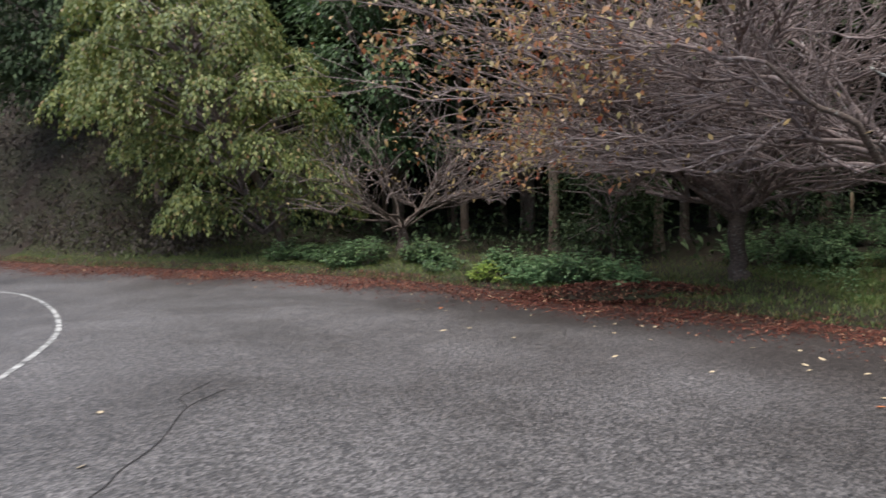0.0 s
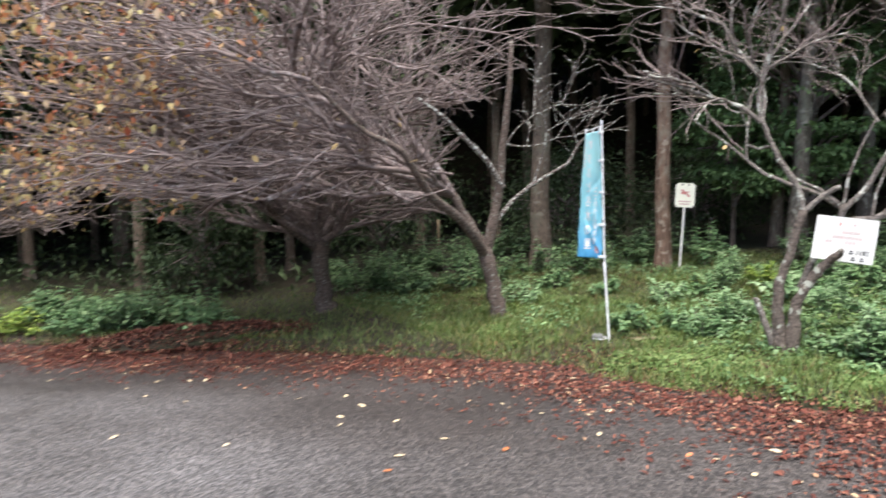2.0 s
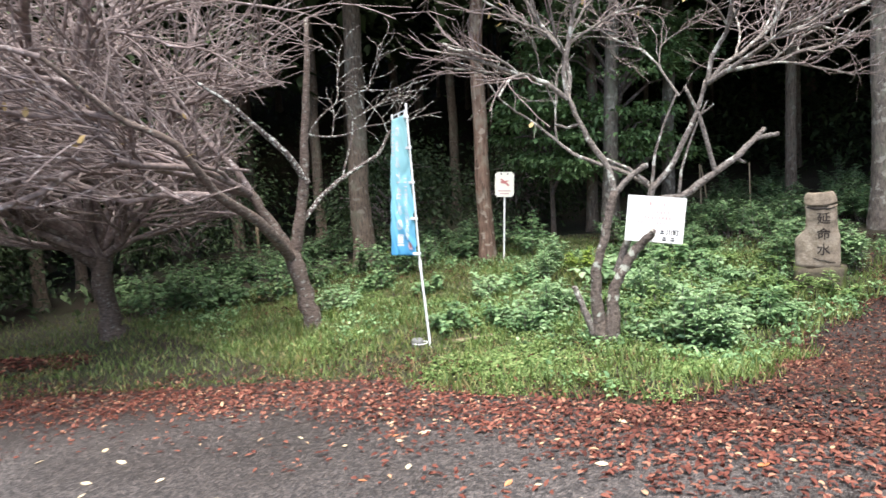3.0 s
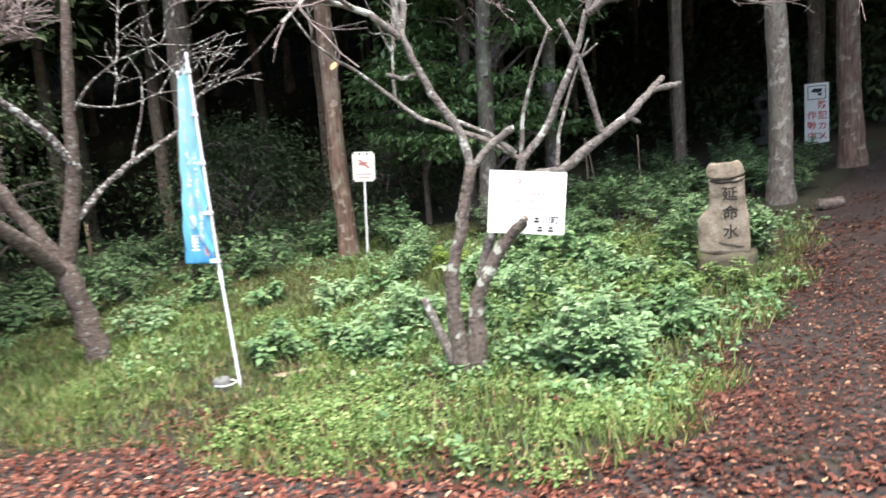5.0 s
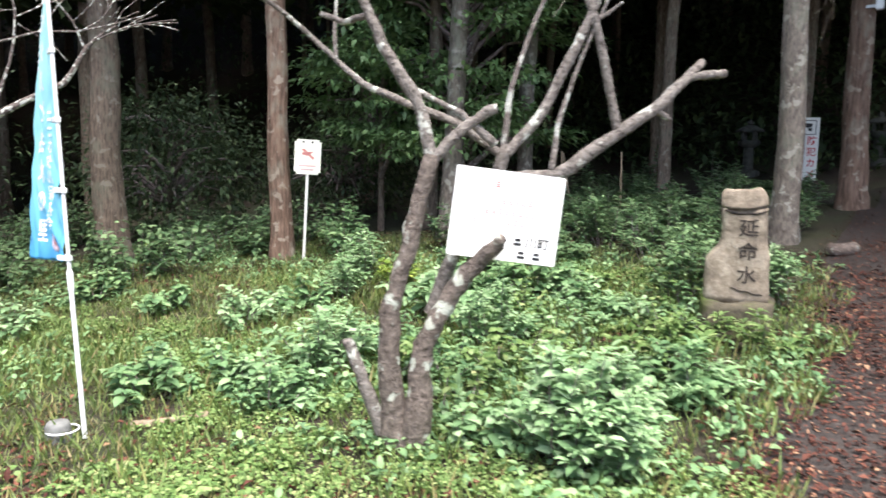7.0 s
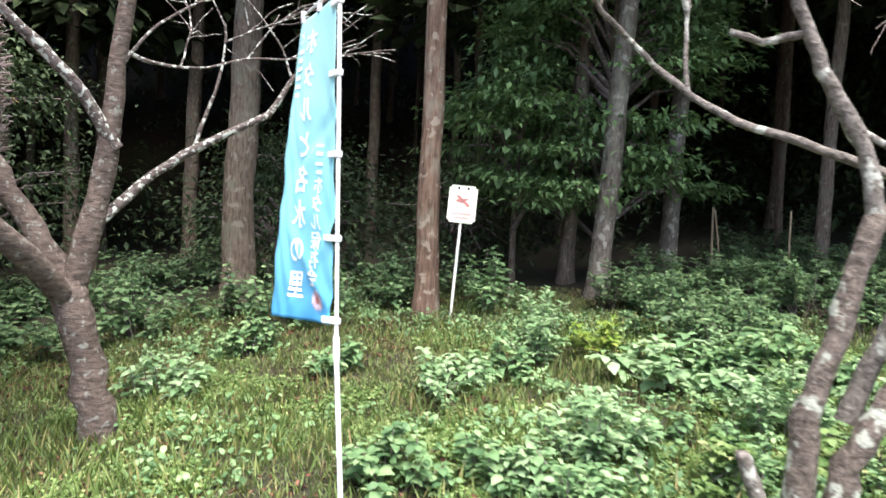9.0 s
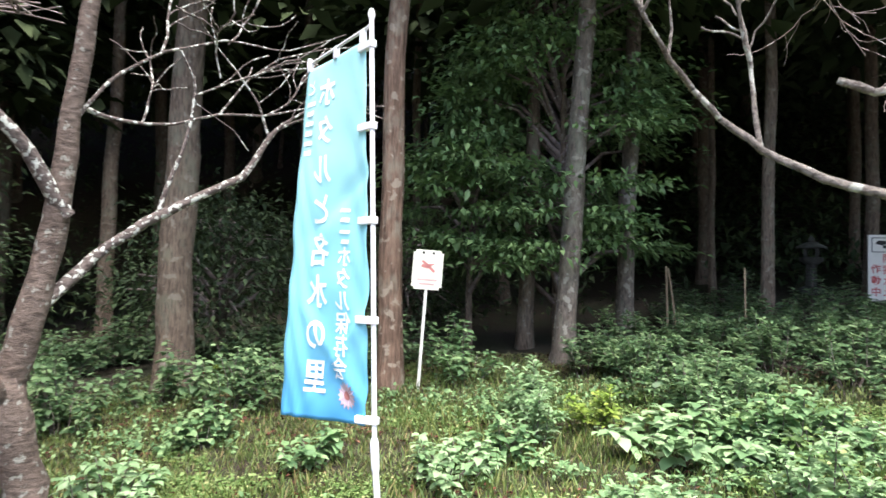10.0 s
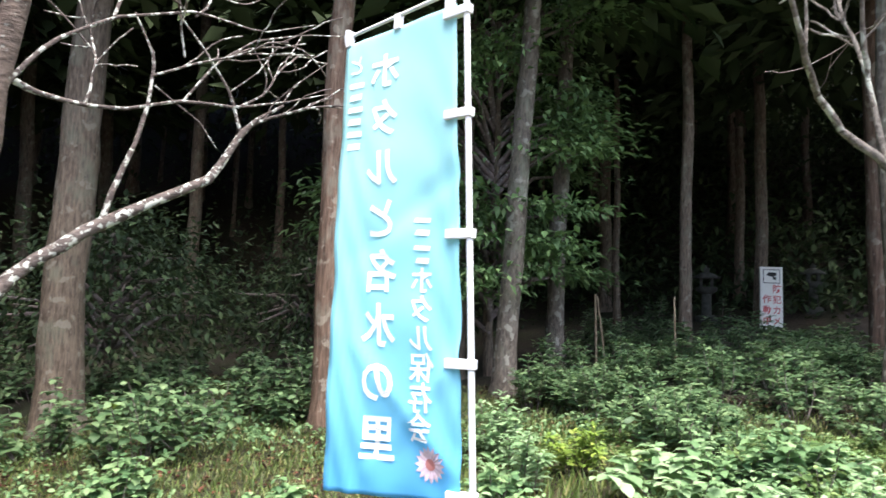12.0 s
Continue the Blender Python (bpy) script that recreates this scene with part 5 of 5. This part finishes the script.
# the security camera sign up the path
csign = new("security_sign")
tagged(csign, "tall white sign with a camera picture and red and black characters", "sign")
csign.matrix_world = face_matrix((22.35, 6.15, 2.0), (0.16, -0.44, 0), (0, 0, 1))
part("panel", box(0.48, 0.06, 1.65, None, 0.01), M_SIGN, csign)
part("picture_frame", box(0.36, 0.006, 0.3, Matrix.Translation((0, -0.032, 0.62))), M_INK, csign)
part("picture_ground", box(0.33, 0.006, 0.27, Matrix.Translation((0, -0.036, 0.62))), M_SIGN, csign)
v, f = np.array([(-0.12, 0.03, 0), (0.02, 0.0, 0), (0.1, 0.03, 0), (0.1, 0.09, 0), (-0.06, 0.1, 0), (0.02, -0.05, 0), (0.09, -0.07, 0), (0.1, 0.0, 0)]), [(0, 1, 2, 3, 4), (1, 5, 6, 7)]
decal("camera_picture", v, f, 0, 0.61, -0.041, M_INK, csign)
for k, ch in enumerate("防犯カメラ"):
    v, f = glyphs(ch, 0.19)
    decal("lettering", v, f, 0.11, 0.34 - 0.23 * k, -0.034, M_RED, csign)
for k, ch in enumerate("作動中"):
    v, f = glyphs(ch, 0.19)
    decal("lettering", v, f, -0.1, 0.12 - 0.23 * k, -0.034, M_RED, csign)
part("leg", box(0.05, 0.05, 0.5, Matrix.Translation((0.0, 0.0, -1.0))), M_METAL, csign)


# ---- the carved stone ----
def rough_block(w, d, h, bevel, cuts, amount, seed, profile):
    bm = box(w, d, h, Matrix.Translation((0, 0, h / 2)))
    bmesh.ops.subdivide_edges(bm, edges=bm.edges[:], cuts=cuts, use_grid_fill=True)
    for vtx in bm.verts:
        t = vtx.co.z / h
        sx, dx, sy = profile(t)
        c = vtx.co
        ed = 1 - bevel * (abs(2 * c.x / w) ** 4) * (abs(2 * c.y / d) ** 4)
        n1 = noise.noise_vector(Vector((c.x * 4 + seed, c.y * 4, c.z * 3))) * amount
        n2 = noise.noise_vector(Vector((c.x * 13 + seed, c.y * 13, c.z * 11))) * amount * 0.35
        c.x, c.y = c.x * sx * ed + dx, c.y * sy * ed
        vtx.co = c + n1 + n2
    return bm


SX, SY = 12.36, 5.18
SZ = gz(SX, SY) - 0.2
stone = new("stone_marker")
tagged(stone, "weathered carved stone marker with black characters on a mossy pedestal", "monument")
stone.matrix_world = face_matrix((SX, SY, SZ), Vector((0.13, -0.47, 0)), (0.02, -0.03, 1))
FOOT_H = 0.65 - SZ


def stele(t):
    """Narrow above, with a broken shoulder that widens one side below."""
    s_ = float(smooth01((0.64 - t) / 0.2))
    return 0.78 + 0.28 * s_, 0.035 * (1 - s_), 1.0 - 0.25 * t


part("pedestal", rough_block(0.62, 0.46, FOOT_H + 0.01, 0.12, 7, 0.035, 3, lambda t: (1 - 0.12 * t, 0.02, 1)), M_MOSSY, stone, "mossy green pedestal", True)
bm = rough_block(0.46, 0.26, 0.77, 0.12, 14, 0.022, 5, stele)
bmesh.ops.translate(bm, vec=(0, 0, FOOT_H), verts=bm.verts)
slab = BVHTree.FromBMesh(bm)
part("slab", bm, M_STONE, stone, "", True)
bm = rough_block(0.355, 0.23, 0.155, 0.2, 7, 0.014, 8, lambda t: (1 - 0.26 * t ** 4, 0.03 - 0.015 * t, 1 - 0.25 * t))
for vtx in bm.verts:
    vtx.co.z += 0.03 * (2 * vtx.co.x / 0.36) ** 2 - 0.02 * max(0.0, vtx.co.x) * vtx.co.z / 0.155
bmesh.ops.translate(bm, vec=(0, 0, FOOT_H + 0.76), verts=bm.verts)
part("cap", bm, M_STONE, stone, "paler rounded top above a broken seam", True)


def on_slab(x, z):
    hit = slab.ray_cast(Vector((x, -1, z)), Vector((0, 1, 0)))[0]
    return (x, (hit.y if hit else -0.11) - 0.004, z)


for name, run in (("seam", [(-0.14 + 0.35 * i / 11, FOOT_H + 0.75 - 0.028 * math.sin(math.pi * i / 11) - 0.004 * math.sin(5 * i)) for i in range(12)]),
                  ("crack", [(-0.05 + 0.25 * i / 9, FOOT_H + 0.12 - 0.05 * i / 9 + 0.006 * math.sin(i * 1.7)) for i in range(10)])):
    v, f = tube([on_slab(x, z) for x, z in run], [0.002] + [0.008 if name == "seam" else 0.005] * (len(run) - 2) + [0.002], 6)
    put(name, mesh_of(name, v, f, M_GROOVE, True), stone, "dark weathered seam")
for (ch, z0) in zip("延命水", (0.6, 0.41, 0.22)):
    v, f = glyphs(ch, 0.15)
    put("carved_character", mesh_of("carved_character", [(p[0], p[1] - 0.002, p[2]) for p in (on_slab(x + 0.07, z + FOOT_H + z0) for x, z, _ in v)], f, M_GROOVE), stone)

# stone lanterns deep in the shade by the path
def lantern(x, y, h):
    ob = thing("stone_lantern", (x, y, gz(x, y)), "old grey stone lantern in deep forest shade", "lantern", "stone lanterns by the path")
    def turned(name, prof, sides=8):
        v, f = tube([(0, 0, z * h) for z, r in prof], [r * h for z, r in prof], sides)
        put(name, mesh_of(name, v, f, M_DARKSTONE), ob)
    turned("base", [(-0.05, 0.2), (0.08, 0.2), (0.12, 0.12)], 6)
    turned("shaft", [(0.1, 0.09), (0.5, 0.085)], 12)
    turned("platform", [(0.5, 0.1), (0.56, 0.19), (0.62, 0.19)], 6)
    for sx in (-1, 1):
        for sy in (-1, 1):
            part("light_box_post", box(0.05 * h, 0.05 * h, 0.16 * h, Matrix.Translation((sx * 0.09 * h, sy * 0.09 * h, 0.7 * h))), M_DARKSTONE, ob)
    turned("roof", [(0.775, 0.24), (0.8, 0.25), (0.88, 0.1), (0.9, 0.05)], 6)
    turned("finial", [(0.88, 0.03), (0.94, 0.06), (1.0, 0.005)], 8)
    return ob


lantern(24.87, 5.01, 1.2)
lantern(23.3, 7.44, 1.3)


# ---- stakes, log, planks and other small things ----
def stake(x, y, h, lean, material, label, r=0.02):
    ob = thing("stake", (x, y, gz(x, y)), label, "stake", "stakes in the undergrowth")
    v, f = tube([(0, 0, -0.1), (lean[0] * 0.5, lean[1] * 0.5, h * 0.5), (lean[0], lean[1], h), (lean[0], lean[1], h + 0.004)], [r, r, r * 0.9, 0.001], 8)
    put("shaft", mesh_of("shaft", v, f, material, True), ob)


stake(16.95, 9.03, 1.1, (0.0, 0.03), M_WOOD, "pale bamboo stake standing among shrubs")
stake(17.05, 8.9, 1.05, (-0.1, 0.13), M_WOOD, "pale bamboo stake leaning on another", 0.016)
stake(16.63, 7.86, 1.1, (0.0, 0.02), M_WOOD, "thin grey stake among the shrubs", 0.014)
stake(12.4, 20.4, 0.9, (0.0, 0.0), M_WOOD, "short grey wooden post", 0.045)


def log(x0, y0, x1, y1, r, label, material=M_WOOD, name="log"):
    a, b = np.array([x0, y0, gz(x0, y0) + r * 0.8]), np.array([x1, y1, gz(x1, y1) + r * 0.8])
    ob = thing(name, (a + b) / 2, label, name)
    t = np.linspace(0, 1, 7)
    p = a + (b - a) * t[:, None] - (a + b) / 2 + rng.normal(0, r * 0.15, (7, 3))
    rad = r * (1 + rng.normal(0, 0.08, 7))
    rad[0] = rad[-1] = 0.002
    p[0], p[-1] = p[1] * 1.001, p[-2] * 1.001
    v, f = tube(p, rad, 10)
    put("stem", mesh_of("stem", v, f, material, True), ob)


log(12.35, 7.2, 12.1, 6.72, 0.045, "pale weathered cut log lying in the plants")
log(8.55, 7.95, 9.0, 7.4, 0.03, "thin weathered branch lying in the grass", name="branch")
log(14.9, 4.85, 15.25, 4.5, 0.08, "dark mossy root beside the path", M_CHERRY, "root")
lamp = thing("security_lamp", (18.2, 4.75, 4.1), "small white lamp fixed to a cedar trunk", "lamp")
part("housing", box(0.12, 0.1, 0.14, None, 0.02), M_WHITE, lamp)
part("bracket", box(0.05, 0.2, 0.04, Matrix.Translation((0.05, 0.08, 0))), M_METAL, lamp)

# ---- ground cover, past counting ----
def scatter(n, x0, x1, y0, y1, keep):
    x, y = rng.uniform(x0, x1, n), rng.uniform(y0, y1, n)
    d = edge_distance(x, y)
    ok = keep(x, y, d)
    return x[ok], y[ok], d[ok]


def is_grass(x, y, d):
    return (np.hypot(x - 12.2, y - 5.15) > 0.36) & (d > -0.05 + 0.25 * np.sin(3 * x + 2 * y) * 0.5) & ((x < 8.0) | (y > path_edge(x) + 0.1 * np.sin(5 * x)))


def patchy(x, y, s=1.0):
    return np.array([noise.noise(Vector((a * s, b * s, 0.3))) for a, b in zip(x, y)])


x, y, d = scatter(44000, 7.0, 14.5, 4.0, 14.5, is_grass)
keep = rng.random(len(x)) < np.clip(1.25 - 0.07 * d, 0.25, 1)
x, y = x[keep], y[keep]
n = len(x)
at = np.stack([x, y, ground_z(x, y)], 1)
v, f = leaves(at, unit_dirs(n) * 0.55 + np.array([0, 0, 1.0]), rng.uniform(0.05, 0.14, n), 0.1, 0.1)
tagged(put("grass", mesh_of("grass", v, f, M_GRASS)), "short green grass on the bank", "grass", kind="stuff")
x, y, d = scatter(16000, 7.0, 13.5, 4.2, 11.0, is_grass)
keep = patchy(x, y, 1.4) + rng.uniform(-0.3, 0.3, len(x)) > 0.0
x, y = x[keep], y[keep]
n = len(x)
v, f = leaves(np.stack([x, y, ground_z(x, y)], 1), unit_dirs(n) * 0.5 + np.array([0, 0, 1.0]), rng.uniform(0.1, 0.24, n), 0.06, 0.12)
tagged(put("tall_grass", mesh_of("tall_grass", v, f, M_GRASS)), "thin taller grass blades between the weeds", "grass", kind="stuff")
x, y, d = scatter(80000, 7.0, 13.5, 4.0, 12.5, is_grass)
pn = patchy(x, y, 0.9)
pn = pn + 0.6 * patchy(x, y, 3.1)
keep = pn + rng.uniform(-0.3, 0.3, len(x)) > -0.06 + 0.03 * d + 0.5 * smooth01((y - 7.2) / 2.5) + 0.55 * np.exp(-(np.minimum(d, np.where(x > 8, y - path_edge(x), 9)) / 0.22) ** 2)
x, y = x[keep], y[keep]
k = 4
at = np.stack([x, y, ground_z(x, y) + rng.uniform(0.005, 0.06, len(x))], 1).repeat(k, 0) + rng.normal(0, 0.015, (len(x) * k, 3))
along = unit_dirs(len(at), 0.75) + np.array([0, 0, 0.12])
v, f = round_leaves(at, along, rng.uniform(0.015, 0.028, len(at)) * (1 + 0.5 * (patchy(x, y, 2.3) > 0.12).repeat(k)), 0.95)
tagged(put("weeds", mesh_of("weeds", v, f, M_WEED)), "low round-leaved weeds and clover", "weeds", kind="stuff")
x, y, d = scatter(110000, 7.0, 15.0, 5.5, 15.0, is_grass)
keep = rng.random(len(x)) < 0.25 + 0.75 * smooth01((y - 6.5) / 2.5)
x, y = x[keep], y[keep]
n = len(x)
v, f = leaves(np.stack([x, y, ground_z(x, y)], 1), unit_dirs(n) * 0.9 + np.array([0, 0, 0.7]), rng.uniform(0.03, 0.09, n), 0.12, 0.1)
tagged(put("olive_grass", mesh_of("olive_grass", v, f, M_MOSSGRASS)), "short olive grass and moss on the bank", "grass", kind="stuff")
x, y, d = scatter(4200, 7.2, 15.0, 4.0, 14.5, is_grass)
pn = patchy(x, y, 0.7)
keep = pn + rng.uniform(-0.35, 0.35, len(x)) > -0.05 + 0.35 * smooth01((y - 7.0) / 1.5) + 0.5 * smooth01((1.3 - d) / 0.6)
x, y = x[keep], y[keep]
k = 9
hh = rng.uniform(0.05, 0.17, len(x)).repeat(k)
at = np.stack([x, y, ground_z(x, y)], 1).repeat(k, 0) + np.stack([rng.normal(0, 0.05, len(hh)), rng.normal(0, 0.05, len(hh)), hh * rng.uniform(0.4, 1.0, len(hh))], 1)
v, f = round_leaves(at, unit_dirs(len(at), 0.5) + np.array([0, 0, 0.2]), rng.uniform(0.035, 0.075, len(at)), 0.6)
tagged(put("herbs", mesh_of("herbs", v, f, M_BROAD)), "leafy green herbs growing through the grass", "herbs", kind="stuff")
x, y, d = scatter(150000, -14, 9.5, 9.0, 25.0, lambda x, y, d: (d > 0.0) & (d < 6))
keep = rng.random(len(x)) < np.clip(1.1 - 0.16 * d, 0.1, 1)
x, y = x[keep], y[keep]
n = len(x)
at = np.stack([x, y, ground_z(x, y)], 1)
v, f = leaves(at, unit_dirs(n) * 0.6 + np.array([0, 0, 1.0]), rng.uniform(0.05, 0.15, n), 0.1, 0.1)
tagged(put("verge_grass", mesh_of("verge_grass", v, f, M_GRASS)), "rough green grass along the road's verge", "grass", kind="stuff")

# fallen leaves
x, y, d = scatter(420000, -16, 9.5, 2.0, 24, lambda x, y, d: (d > -2.2) & (d < 0.45))
wob = 0.22 * np.sin(1.9 * x + 0.8 * y) + 0.15 * np.sin(4.3 * x - 2.1 * y)
dens = 2.0 * np.exp(-((d + 0.45 + wob) / 0.62) ** 2) + 0.045 * (d < 0) + 0.05 * (d > 0)
keep = rng.random(len(x)) < np.clip(dens, 0, 1) * np.clip(1.3 - 0.02 * np.hypot(x - 6, y - 6), 0.3, 1)
x, y = x[keep], y[keep]
n = len(x)
at = np.stack([x, y, np.maximum(ground_z(x, y), road_z(x, y) + 0.006) + rng.uniform(0.004, 0.03, n)], 1)
v, f = round_leaves(at, unit_dirs(n, 0.8), rng.uniform(0.03, 0.07, n), 0.5)
tagged(put("leaf_litter", mesh_of("leaf_litter", v, f, M_LITTER)), "damp red-brown leaf litter along the road's edge", "leaf litter", kind="stuff")
x, y, d = scatter(120000, 7.4, 21, 0.9, 5.2, lambda x, y, d: (d > -0.4) & (y < path_edge(x) + 0.25))
keep = rng.random(len(x)) < np.clip(0.95 - 0.1 * np.abs(x - 8.8) - 0.16 * np.abs(y - 4.0) + 0.5 * patchy(x, y, 1.3), 0.08, 1)
x, y = x[keep], y[keep]
n = len(x)
at = np.stack([x, y, ground_z(x, y) + rng.uniform(0.014, 0.04, n)], 1)
v, f = round_leaves(at, unit_dirs(n, 0.8), rng.uniform(0.018, 0.045, n), 0.5)
tagged(put("path_litter", mesh_of("path_litter", v, f, M_DUFF)), "red-brown fallen leaves on the path's edge", "leaf litter", kind="stuff")

x, y, d = scatter(16000, 7.2, 15, 4.0, 14.5, lambda x, y, d: d > 0.1)
keep = patchy(x, y, 1.6) + rng.uniform(-0.3, 0.3, len(x)) > 0.05
x, y = x[keep], y[keep]
n = len(x)
at = np.stack([x, y, ground_z(x, y) + rng.uniform(0.01, 0.05, n)], 1)
v, f = leaves(at, unit_dirs(n, 0.8), rng.uniform(0.04, 0.08, n), 0.5, 0.25)
tagged(put("bank_litter", mesh_of("bank_litter", v, f, M_DUFF)), "brown fallen leaves lying between the plants", "leaf litter", kind="stuff")

# a heap of raked leaves at the verge
heap = thing("leaf_heap", (3.9, 12.9, gz(3.9, 12.9)), "low heap of red-brown raked leaves at the verge", "leaf heap")
bm = bmesh.new()
bmesh.ops.create_icosphere(bm, subdivisions=4, radius=1.0)
for vtx in bm.verts:
    vtx.co = Vector((vtx.co.x * 1.5, vtx.co.y * 0.7, max(vtx.co.z, -0.2) * 0.16)) + noise.noise_vector(vtx.co * 4) * 0.05
part("mound", bm, M_SOIL, heap, "", True)
th, ra = rng.uniform(0, 6.283, 4600), np.sqrt(rng.uniform(0, 1.9, 4600))
at = np.stack([1.5 * ra * np.cos(th), 0.7 * ra * np.sin(th), 0.17 * np.sqrt(np.clip(1 - ra ** 2, 0, 1)) + 0.02], 1)
v, f = leaves(at, unit_dirs(4600, 0.6), rng.uniform(0.04, 0.08, 4600), 0.55, 0.25)
tagged(put("leaf_cover", mesh_of("leaf_cover", v, f, M_LITTER), heap), kind="stuff")

# single leaves that can be counted on the asphalt
PALE, ORANGE = flat_leaf(M_PALE, "leaf"), flat_leaf(M_ORANGE, "leaf")
spots = [(3.46, 7.03), (1.61, 9.02), (2.66, 7.8), (2.85, 10.0), (4.41, 10.19), (3.02, 9.45), (4.88, 8.14), (4.87, 7.63), (4.92, 6.9), (4.55, 7.36), (0.55, 11.71), (0.26, 11.57),
         (2.03, 11.0), (3.73, 10.0), (4.63, 9.04), (1.03, 9.79), (5.75, 5.59), (5.99, 6.81), (4.46, 7.1), (6.26, 4.26), (5.84, 4.02), (6.37, 6.0), (4.34, 5.74)]
while len(spots) < 90:
    x, y = rng.uniform(-2, 8), rng.uniform(3, 16)
    d = float(edge_distance(np.array([x]), np.array([y]))[0])
    if -4.5 < d < -0.2 and rng.random() < math.exp(d * 0.5):
        spots.append((x, y))
for k, (x, y) in enumerate([(5.27, 5.65)] + spots + [(-1.93, 5.44), (-1.38, 4.25), (7.9, 3.6), (8.3, 4.0), (7.4, 4.7)]):
    red = k == 0 or k % 6 == 5
    ob = new("fallen_leaf", ORANGE if red else PALE)
    s = rng.uniform(0.06, 0.105)
    ob.matrix_world = Matrix.Translation((x, y, float(road_z(x, y)) + 0.012)) @ Euler((rng.normal(0, 0.12), rng.normal(0, 0.12), rng.uniform(0, 6.28))).to_matrix().to_4x4() @ Matrix.Diagonal((s, s, s, 1))
    tagged(ob, "curled orange-red leaf fallen on the asphalt" if red else "pale yellow leaf fallen on the asphalt", "leaf", "single leaves on the road")
